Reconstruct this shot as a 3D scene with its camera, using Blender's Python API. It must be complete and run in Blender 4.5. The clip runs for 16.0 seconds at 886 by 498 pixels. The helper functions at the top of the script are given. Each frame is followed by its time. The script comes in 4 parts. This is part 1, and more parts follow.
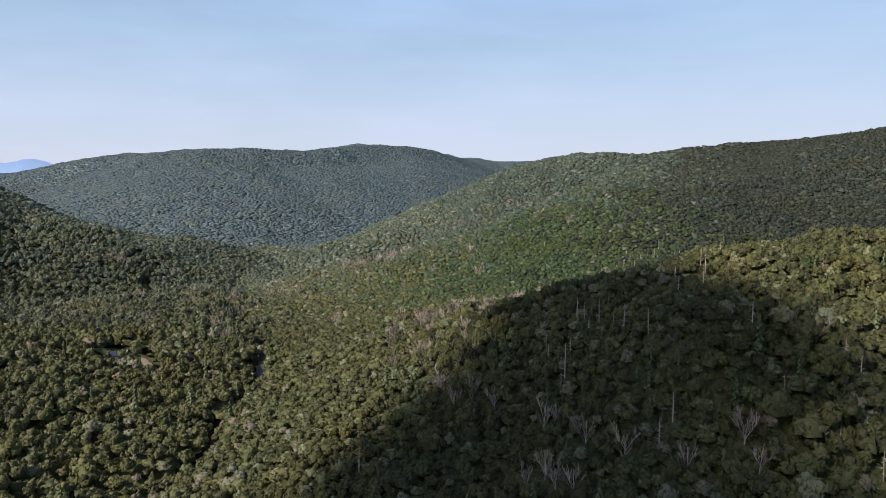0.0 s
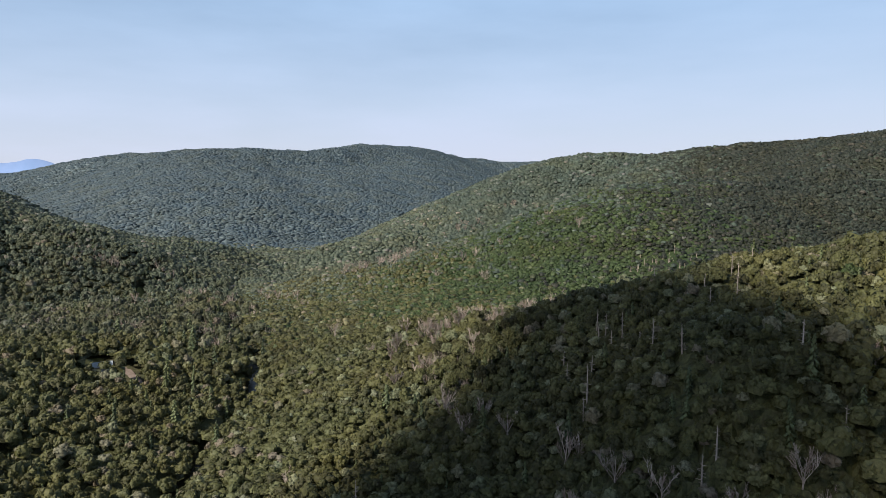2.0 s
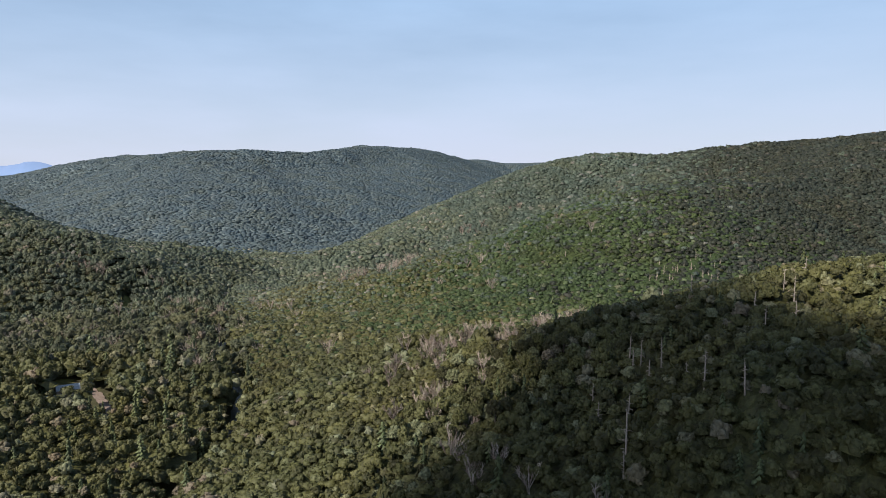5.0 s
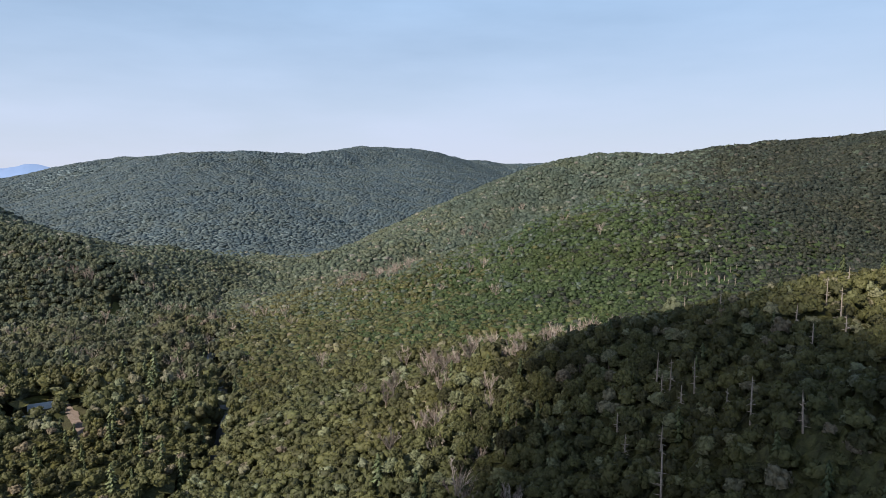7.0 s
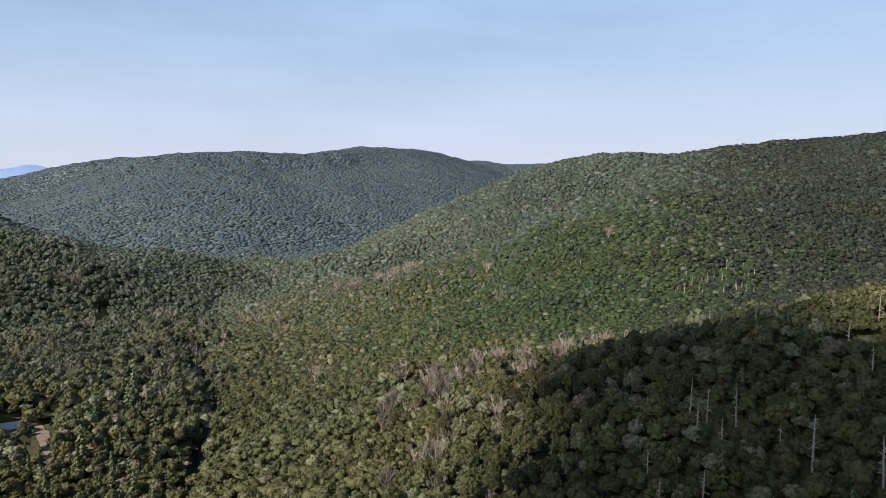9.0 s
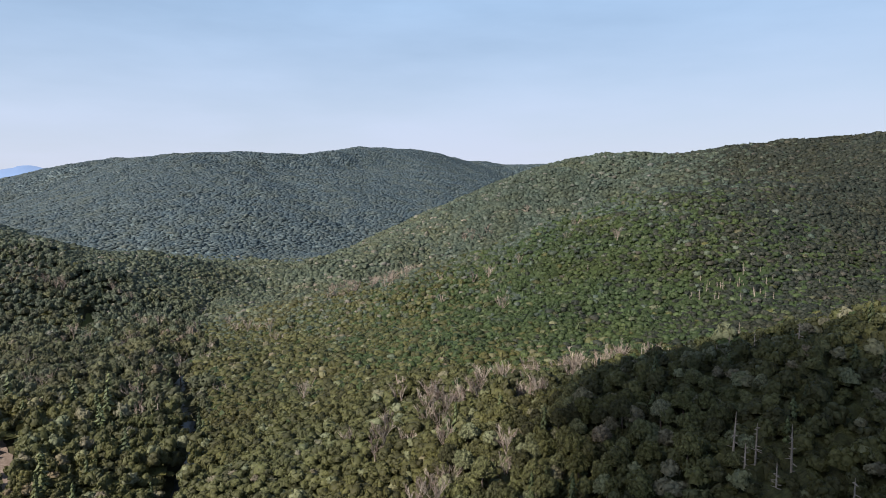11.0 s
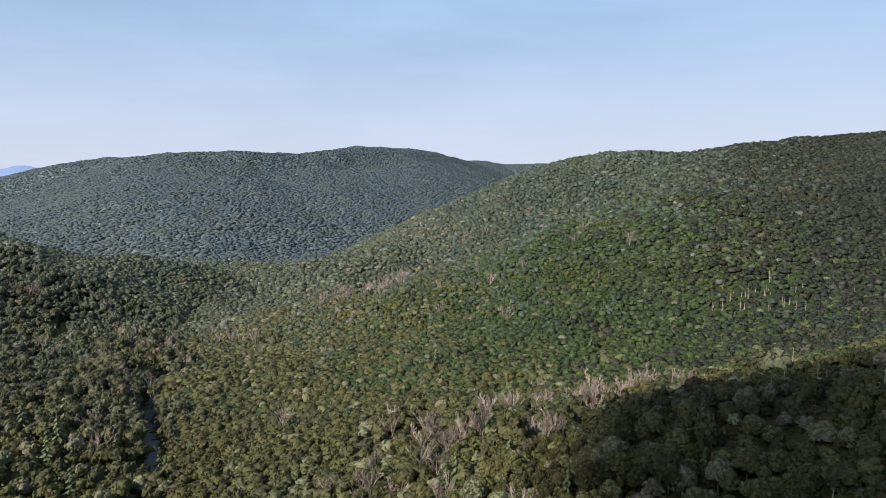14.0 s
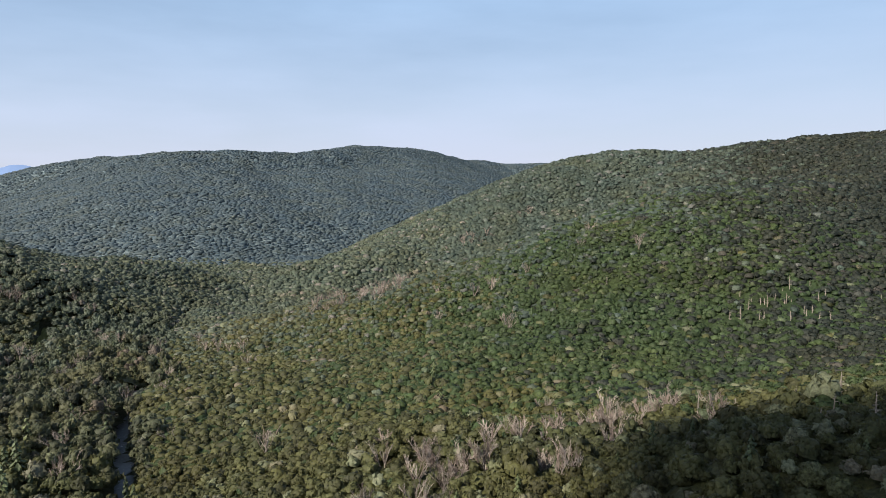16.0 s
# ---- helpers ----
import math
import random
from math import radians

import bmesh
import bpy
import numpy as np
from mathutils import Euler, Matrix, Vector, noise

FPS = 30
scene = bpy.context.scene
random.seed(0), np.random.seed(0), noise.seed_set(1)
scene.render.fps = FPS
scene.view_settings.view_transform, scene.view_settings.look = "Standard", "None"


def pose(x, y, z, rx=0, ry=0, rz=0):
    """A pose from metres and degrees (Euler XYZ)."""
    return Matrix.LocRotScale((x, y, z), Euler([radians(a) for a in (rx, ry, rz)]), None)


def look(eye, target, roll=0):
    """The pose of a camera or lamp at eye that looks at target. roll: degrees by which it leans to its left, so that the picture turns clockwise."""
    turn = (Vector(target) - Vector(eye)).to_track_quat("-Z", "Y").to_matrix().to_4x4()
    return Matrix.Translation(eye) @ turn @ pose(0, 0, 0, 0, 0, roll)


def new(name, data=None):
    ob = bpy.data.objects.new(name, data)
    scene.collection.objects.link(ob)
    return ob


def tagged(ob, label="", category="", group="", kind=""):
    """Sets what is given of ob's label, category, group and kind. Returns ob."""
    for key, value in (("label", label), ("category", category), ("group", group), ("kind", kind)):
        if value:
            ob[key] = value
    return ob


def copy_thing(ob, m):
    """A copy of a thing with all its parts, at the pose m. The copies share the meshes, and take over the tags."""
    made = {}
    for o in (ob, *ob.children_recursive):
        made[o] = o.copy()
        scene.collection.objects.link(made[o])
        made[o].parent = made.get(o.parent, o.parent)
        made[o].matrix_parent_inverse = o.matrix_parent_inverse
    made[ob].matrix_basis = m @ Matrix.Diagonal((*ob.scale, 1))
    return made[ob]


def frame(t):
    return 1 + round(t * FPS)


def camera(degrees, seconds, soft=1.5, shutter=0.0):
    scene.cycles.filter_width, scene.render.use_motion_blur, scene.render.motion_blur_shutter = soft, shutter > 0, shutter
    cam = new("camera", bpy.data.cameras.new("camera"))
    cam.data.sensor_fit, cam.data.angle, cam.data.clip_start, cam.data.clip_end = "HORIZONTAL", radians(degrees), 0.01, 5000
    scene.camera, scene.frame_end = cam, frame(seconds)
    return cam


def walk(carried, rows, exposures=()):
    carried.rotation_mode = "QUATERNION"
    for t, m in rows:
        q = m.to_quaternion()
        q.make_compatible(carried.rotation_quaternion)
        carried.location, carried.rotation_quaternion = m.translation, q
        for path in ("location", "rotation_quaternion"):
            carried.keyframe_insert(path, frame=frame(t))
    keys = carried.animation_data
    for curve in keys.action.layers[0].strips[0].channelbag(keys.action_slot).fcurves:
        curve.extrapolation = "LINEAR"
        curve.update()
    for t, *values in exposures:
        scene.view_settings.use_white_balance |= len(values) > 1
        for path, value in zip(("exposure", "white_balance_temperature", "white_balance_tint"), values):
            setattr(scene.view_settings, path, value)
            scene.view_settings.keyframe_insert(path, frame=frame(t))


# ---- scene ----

# ---------------------------------------------------------------- camera
CAM_Z = 130.0
cam = camera(68.57, 16.0, soft=0.8)


def heading(t, x, y, z, yaw, pitch, roll):
    """A row of the flight: yaw to the right and pitch up, in degrees."""
    a, b = radians(yaw), radians(pitch)
    eye = Vector((x, y, CAM_Z + z))
    way = Vector((math.sin(a) * math.cos(b), math.cos(a) * math.cos(b), math.sin(b)))
    return t, look(eye, eye + 100 * way, roll)


walk(cam, [
    heading(0.0, 0.0, 0.0, 0.0, 0.00, -5.96, 0.23),
    heading(1.5, -1.0, 18.5, 0.0, -0.23, -5.94, 0.27),
    heading(3.5, -2.1, 43.1, -0.1, -0.41, -5.84, 0.31),
    heading(7.0, -3.4, 85.6, 0.1, -0.52, -5.69, -0.06),
    heading(9.0, -4.1, 109.4, 0.2, -0.55, -5.63, -0.08),
    heading(12.5, -4.6, 151.3, 0.0, -0.44, -5.57, -0.16),
    heading(14.5, -4.5, 174.5, 0.15, -0.37, -5.60, -0.16),
    heading(16.0, -4.5, 192.0, 0.4, -0.29, -5.63, -0.14),
], exposures=[(0.0, 0.75), (16.0, 0.75)])

# ---------------------------------------------------------------- world and sun
SUN_AZ, SUN_EL = radians(-128.0), radians(40.0)  # clockwise from +y, above the horizon
TO_SUN = Vector((math.sin(SUN_AZ) * math.cos(SUN_EL), math.cos(SUN_AZ) * math.cos(SUN_EL), math.sin(SUN_EL)))

world = bpy.data.worlds.new("sky")
scene.world = world
world.use_nodes = True
wt = world.node_tree
wn, wl = wt.nodes, wt.links
wn.clear()
sky = wn.new("ShaderNodeTexSky")
sky.sky_type = "NISHITA"
sky.sun_disc = False
sky.sun_elevation = SUN_EL
sky.sun_rotation = SUN_AZ
sky.altitude = 600
sky.air_density, sky.dust_density, sky.ozone_density = 1.0, 1.2, 1.5
lift = wn.new("ShaderNodeVectorMath")
lift.operation = "SCALE"
lift.inputs["Scale"].default_value = 0.10
wl.new(sky.outputs[0], lift.inputs[0])
# a thin high veil of haze and cirrus, thickest towards the horizon all round
tc = wn.new("ShaderNodeTexCoord")
split = wn.new("ShaderNodeSeparateXYZ")
wl.new(tc.outputs["Generated"], split.inputs[0])
veil = wn.new("ShaderNodeMapRange")
veil.inputs["From Min"].default_value, veil.inputs["From Max"].default_value = 0.0, 0.55
veil.inputs["To Min"].default_value, veil.inputs["To Max"].default_value = 0.97, 0.30
wl.new(split.outputs["Z"], veil.inputs["Value"])
stretch = wn.new("ShaderNodeMapping")
stretch.inputs["Scale"].default_value = (1.3, 1.3, 6.0)
stretch.inputs["Rotation"].default_value = (0.12, 0.05, 0.3)
wl.new(tc.outputs["Generated"], stretch.inputs["Vector"])
wisp = wn.new("ShaderNodeTexNoise")
wisp.inputs["Scale"].default_value, wisp.inputs["Detail"].default_value, wisp.inputs["Roughness"].default_value = 1.6, 6.0, 0.55
wl.new(stretch.outputs[0], wisp.inputs["Vector"])
wr = wn.new("ShaderNodeMapRange")
wr.inputs["From Min"].default_value, wr.inputs["From Max"].default_value = 0.3, 0.7
wr.inputs["To Min"].default_value, wr.inputs["To Max"].default_value = -0.16, 0.16
wl.new(wisp.outputs[0], wr.inputs["Value"])
vsum = wn.new("ShaderNodeMath")
vsum.use_clamp = True
wl.new(veil.outputs[0], vsum.inputs[0])
wl.new(wr.outputs[0], vsum.inputs[1])
hue = wn.new("ShaderNodeValToRGB")
hue.color_ramp.elements[0].position, hue.color_ramp.elements[0].color = 0.0, (0.67, 0.71, 0.85, 1)
hue.color_ramp.elements[1].position, hue.color_ramp.elements[1].color = 0.26, (0.48, 0.68, 0.97, 1)
wl.new(split.outputs["Z"], hue.inputs[0])
blend = wn.new("ShaderNodeMix")
blend.data_type = "RGBA"
wl.new(vsum.outputs[0], blend.inputs[0])
wl.new(lift.outputs[0], blend.inputs[6])
wl.new(hue.outputs[0], blend.inputs[7])
bg = wn.new("ShaderNodeBackground")
bg.inputs["Strength"].default_value = 0.61
wout = wn.new("ShaderNodeOutputWorld")
wl.new(blend.outputs[2], bg.inputs["Color"])
wl.new(bg.outputs[0], wout.inputs["Surface"])

sun = new("sun", bpy.data.lights.new("sun", "SUN"))
sun.data.energy = 5.0
sun.data.angle = radians(0.53)
sun.data.color = (1.0, 0.93, 0.82)
sun.matrix_world = look(tuple(TO_SUN * 500), (0, 0, 0))

# ---------------------------------------------------------------- materials


def shader(name, rough=0.8, spec=0.3, metal=0.0):
    m = bpy.data.materials.new(name)
    m.use_nodes = True
    nt = m.node_tree
    b = nt.nodes["Principled BSDF"]
    b.inputs["Roughness"].default_value = rough
    b.inputs["Specular IOR Level"].default_value = spec
    b.inputs["Metallic"].default_value = metal
    return m, nt, b


def node(nt, kind, **inputs):
    n = nt.nodes.new(kind)
    for k, v in inputs.items():
        n.inputs[k].default_value = v
    return n


def ramp(nt, stops, smooth=False):
    r = nt.nodes.new("ShaderNodeValToRGB")
    r.color_ramp.interpolation = "EASE" if smooth else "LINEAR"
    e = r.color_ramp.elements
    while len(e) < len(stops):
        e.new(0.5)
    for i, (p, c) in enumerate(stops):
        e[i].position = p
        e[i].color = (*c, 1)
    return r


def noise_at(nt, scale, detail=3.0, coord="position"):
    n = node(nt, "ShaderNodeTexNoise", Scale=scale, Detail=detail)
    if coord == "position":
        g = nt.nodes.new("ShaderNodeNewGeometry")
        nt.links.new(g.outputs["Position"], n.inputs["Vector"])
    else:
        g = nt.nodes.new("ShaderNodeTexCoord")
        nt.links.new(g.outputs["Object"], n.inputs["Vector"])
    return n


def mix(nt, a, b, fac, blend="MIX"):
    m = nt.nodes.new("ShaderNodeMix")
    m.data_type, m.blend_type = "RGBA", blend
    for sock, v in ((m.inputs[0], fac), (m.inputs[6], a), (m.inputs[7], b)):
        if hasattr(v, "is_linked"):
            nt.links.new(v, sock)
        elif isinstance(v, tuple):
            sock.default_value = (*v, 1)
        else:
            sock.default_value = v
    return m.outputs[2]


def bumped(nt, b, height, strength, distance):
    n = node(nt, "ShaderNodeBump", Strength=strength, Distance=distance)
    nt.links.new(height, n.inputs["Height"])
    nt.links.new(n.outputs[0], b.inputs["Normal"])


BROAD = [(0.0, (0.0372, 0.036, 0.0158)), (0.2, (0.057, 0.0557, 0.0229)), (0.42, (0.0744, 0.075, 0.0289)), (0.6, (0.0968, 0.0948, 0.036)), (0.74, (0.1102, 0.1123, 0.0541)), (0.9, (0.1696, 0.1768, 0.104)), (1.0, (0.159, 0.129, 0.0936))]
SLOPE = [(0.0, (0.0278, 0.0382, 0.017)), (0.25, (0.0421, 0.0599, 0.0236)), (0.5, (0.0541, 0.0779, 0.0306)), (0.75, (0.0759, 0.0966, 0.0398)), (0.9, (0.1151, 0.1311, 0.075)), (1.0, (0.1151, 0.1078, 0.0691))]
CONIFER = [(0.0, (0.045, 0.0578, 0.0275)), (0.5, (0.072, 0.0875, 0.04)), (1.0, (0.1095, 0.1242, 0.0562))]
VALLEY = [(0.0, (0.0412, 0.0419, 0.0272)), (0.2, (0.0625, 0.0648, 0.0392)), (0.42, (0.0818, 0.0863, 0.0479)), (0.6, (0.1064, 0.108, 0.0584)), (0.74, (0.1152, 0.1172, 0.0684)), (0.9, (0.1426, 0.1465, 0.1015)), (1.0, (0.1465, 0.1211, 0.1015))]
# hill leaf tones greyed and blued to stand in for haze
HILL_HAZED = [(0.0, (0.0444, 0.055, 0.0427)), (0.3, (0.0667, 0.083, 0.0639)), (0.6, (0.0879, 0.1079, 0.083)), (0.85, (0.129, 0.1446, 0.1188)), (1.0, (0.1693, 0.1609, 0.1436))]
# valley-head leaf tones paled to grey-green for the haze before them
VALE_HAZED = [(0.0, (0.0538, 0.0614, 0.0441)), (0.3, (0.0845, 0.097, 0.0663)), (0.6, (0.1113, 0.1266, 0.0864)), (0.85, (0.1631, 0.1707, 0.1323)), (1.0, (0.2158, 0.1899, 0.1631))]
# a darker, browner leaf ramp for the right hillside
UMBER = [(0.0, (0.0202, 0.0234, 0.0173)), (0.3, (0.0302, 0.0345, 0.0253)), (0.6, (0.039, 0.0431, 0.0314)), (0.85, (0.0566, 0.0572, 0.0437)), (1.0, (0.0755, 0.0659, 0.0561))]
# far-hill leaf tones with the bluish haze of distance mixed into the colour
FAR_HAZED = [(0.0, (0.0652, 0.0905, 0.1065)), (0.35, (0.0818, 0.1121, 0.1284)), (0.7, (0.0998, 0.1288, 0.1414)), (1.0, (0.1368, 0.1646, 0.17))]


def leaf_material(name, stops, per_object, through_light=0.3, grain=1.6, sprays=0.28, fleckle=0.4):
    """Foliage: a tone for each tree, drifting stands of lighter and darker trees, speckle of leaves."""
    m, nt, b = shader(name, 0.55, 0.25)
    if per_object:
        src = nt.nodes.new("ShaderNodeObjectInfo").outputs["Random"]
    else:
        a = nt.nodes.new("ShaderNodeAttribute")
        a.attribute_name = "tone"
        src = a.outputs["Fac"]
    r = ramp(nt, stops)
    stand = noise_at(nt, 0.011, 3.0)
    add = nt.nodes.new("ShaderNodeMath")
    add.operation = "MULTIPLY_ADD"
    nt.links.new(stand.outputs[0], add.inputs[0])
    add.inputs[1].default_value = 0.5
    sub = nt.nodes.new("ShaderNodeMath")
    sub.operation = "SUBTRACT"
    nt.links.new(src, sub.inputs[0])
    sub.inputs[1].default_value = 0.25
    nt.links.new(sub.outputs[0], add.inputs[2])
    nt.links.new(add.outputs[0], r.inputs[0])
    fleck = noise_at(nt, grain, 4.0)
    fleck.inputs["Roughness"].default_value = 0.62
    fr = ramp(nt, [(0.32, (1 - fleckle,) * 3), (0.68, (1 + fleckle * 0.95, 1 + fleckle, 1 + fleckle * 0.8))])
    nt.links.new(fleck.outputs[0], fr.inputs[0])
    col = mix(nt, r.outputs[0], fr.outputs[0], 1.0, "MULTIPLY")
    drift = noise_at(nt, 0.024, 3.0)
    dr_ = ramp(nt, [(0.34, (1.07, 1.0, 0.88)), (0.5, (1.0, 1.0, 1.0)), (0.66, (0.93, 0.99, 1.06))])
    nt.links.new(drift.outputs[0], dr_.inputs[0])
    col = mix(nt, col, dr_.outputs[0], 1.0, "MULTIPLY")
    if sprays:
        g = nt.nodes.new("ShaderNodeNewGeometry")
        sr = ramp(nt, [(0.0, (1 - sprays * 0.85,) * 3), (1.0, (1 + sprays, 1 + sprays, 1 + sprays * 1.05))])
        nt.links.new(g.outputs["Random Per Island"], sr.inputs[0])
        col = mix(nt, col, sr.outputs[0], 1.0, "MULTIPLY")
    nt.links.new(col, b.inputs["Base Color"])
    bumped(nt, b, fleck.outputs[0], 0.7, 0.6 / grain)
    if through_light:
        tr = nt.nodes.new("ShaderNodeBsdfTranslucent")
        nt.links.new(col, tr.inputs["Color"])
        ms = nt.nodes.new("ShaderNodeMixShader")
        ms.inputs[0].default_value = through_light
        nt.links.new(b.outputs[0], ms.inputs[1])
        nt.links.new(tr.outputs[0], ms.inputs[2])
        nt.links.new(ms.outputs[0], nt.nodes["Material Output"].inputs["Surface"])
    return m


M_LEAF = leaf_material("broad leaves", BROAD, True, sprays=0.34)
M_LEAF_WOOD = leaf_material("broad leaves of the wood", BROAD, False, sprays=0.14, fleckle=0.32)
M_LEAF_VALLEY = leaf_material("broad leaves of the valley", VALLEY, False, 0.38, grain=1.2, sprays=0.16, fleckle=0.32)
M_NEEDLE = leaf_material("needles", CONIFER, True, 0.0)
M_NEEDLE_WOOD = leaf_material("needles of the wood", CONIFER, False, 0.0)
M_LEAF_HILL_HAZED = leaf_material("hazed broad leaves of the hill crests", HILL_HAZED, False, 0.38, grain=1.2, sprays=0.3, fleckle=0.42)
M_LEAF_VALE_HAZED = leaf_material("leaves of the valley head greyed by haze", VALE_HAZED, False, 0.38, grain=1.2, sprays=0.3, fleckle=0.42)
M_LEAF_SLOPE = leaf_material("broad leaves of the slope", SLOPE, False, 0.38, grain=1.3, sprays=0.3, fleckle=0.42)
M_SHRUB = leaf_material("shrub leaves", BROAD, False, grain=1.2, sprays=0)
M_SHRUB_SLOPE = leaf_material("shrub leaves of the slope", SLOPE, False, 0.38, grain=1.2, sprays=0)
M_SHRUB_HAZED = leaf_material("hazed shrub leaves of the hills", HILL_HAZED, False, 0.38, grain=1.2, sprays=0)
M_LEAF_HAZE = leaf_material("haze-blue leaves of the far hill", FAR_HAZED, False, 0.45, grain=0.5, sprays=0, fleckle=0.15)
M_LEAF_UMBER = leaf_material("dark brownish leaves of the right hillside", UMBER, False, 0.38, grain=1.2, sprays=0.3, fleckle=0.42)


def canopy_material(name, stops, size, drift, relief=0.45):
    """Foliage of far trees that run together: a tone and a rounded top for each tree."""
    m, nt, b = shader(name, 0.6, 0.2)
    g = nt.nodes.new("ShaderNodeNewGeometry")
    wob = node(nt, "ShaderNodeTexNoise", Scale=0.35, Detail=2.0)
    nt.links.new(g.outputs["Position"], wob.inputs["Vector"])
    shift = nt.nodes.new("ShaderNodeVectorMath")
    shift.operation = "MULTIPLY_ADD"
    nt.links.new(wob.outputs["Color"], shift.inputs[0])
    shift.inputs[1].default_value = (3.0, 3.0, 3.0)
    nt.links.new(g.outputs["Position"], shift.inputs[2])
    vor = node(nt, "ShaderNodeTexVoronoi", Scale=1.0 / size, Randomness=1.0)
    nt.links.new(shift.outputs[0], vor.inputs["Vector"])
    sep = nt.nodes.new("ShaderNodeSeparateColor")
    nt.links.new(vor.outputs["Color"], sep.inputs[0])
    stand_n = noise_at(nt, 0.009, 4.0)
    tone = nt.nodes.new("ShaderNodeMath")
    tone.operation = "MULTIPLY_ADD"
    nt.links.new(sep.outputs[0], tone.inputs[0])
    tone.inputs[1].default_value = 0.95
    part_n = nt.nodes.new("ShaderNodeMath")
    part_n.operation = "MULTIPLY_ADD"
    nt.links.new(stand_n.outputs[0], part_n.inputs[0])
    part_n.inputs[1].default_value, part_n.inputs[2].default_value = drift, 0.12 - drift / 2
    nt.links.new(part_n.outputs[0], tone.inputs[2])
    r = ramp(nt, stops)
    nt.links.new(tone.outputs[0], r.inputs[0])
    fleck = noise_at(nt, 0.45, 3.0)
    fr = ramp(nt, [(0.32, (0.5, 0.5, 0.5)), (0.68, (1.48, 1.5, 1.42))])
    nt.links.new(fleck.outputs[0], fr.inputs[0])
    nt.links.new(mix(nt, r.outputs[0], fr.outputs[0], 1.0, "MULTIPLY"), b.inputs["Base Color"])
    inv = nt.nodes.new("ShaderNodeMath")
    inv.operation = "SUBTRACT"
    inv.inputs[0].default_value = 1.0
    nt.links.new(vor.outputs["Distance"], inv.inputs[1])
    bumped(nt, b, inv.outputs[0], relief, size * 0.4)
    return m


M_CANOPY_HAZE = canopy_material("haze-blue far hill canopy", FAR_HAZED, 4.6, 0.35, 0.85)


def bark_material(name, dark, light):
    m, nt, b = shader(name, 0.9, 0.15)
    n = noise_at(nt, 2.5, 4.0)
    r = ramp(nt, [(0.3, dark), (0.7, light)])
    nt.links.new(n.outputs[0], r.inputs[0])
    oi = nt.nodes.new("ShaderNodeObjectInfo")
    vr = ramp(nt, [(0.0, (0.7, 0.68, 0.66)), (1.0, (1.15, 1.1, 1.1))])
    nt.links.new(oi.outputs["Random"], vr.inputs[0])
    nt.links.new(mix(nt, r.outputs[0], vr.outputs[0], 1.0, "MULTIPLY"), b.inputs["Base Color"])
    bumped(nt, b, n.outputs[0], 0.5, 0.05)
    return m


M_BARK = bark_material("grey brown bark", (0.07, 0.055, 0.045), (0.17, 0.14, 0.12))
M_DEAD = bark_material("bleached dead wood", (0.22, 0.19, 0.16), (0.38, 0.33, 0.285))
M_TWIG = bark_material("dry pinkish twigs", (0.15, 0.118, 0.10), (0.26, 0.21, 0.178))


def ground_material():
    m, nt, b = shader("forest floor", 0.95, 0.1)
    n = noise_at(nt, 0.12, 6.0)
    r = ramp(nt, [(0.3, (0.038, 0.034, 0.022)), (0.55, (0.064, 0.062, 0.032)), (0.8, (0.110, 0.095, 0.058))])
    nt.links.new(n.outputs[0], r.inputs[0])
    f = noise_at(nt, 2.2, 4.0)
    fr = ramp(nt, [(0.3, (0.6, 0.6, 0.6)), (0.7, (1.3, 1.3, 1.3))])
    nt.links.new(f.outputs[0], fr.inputs[0])
    nt.links.new(mix(nt, r.outputs[0], fr.outputs[0], 1.0, "MULTIPLY"), b.inputs["Base Color"])
    bumped(nt, b, f.outputs[0], 0.8, 0.3)
    return m


M_GROUND = ground_material()

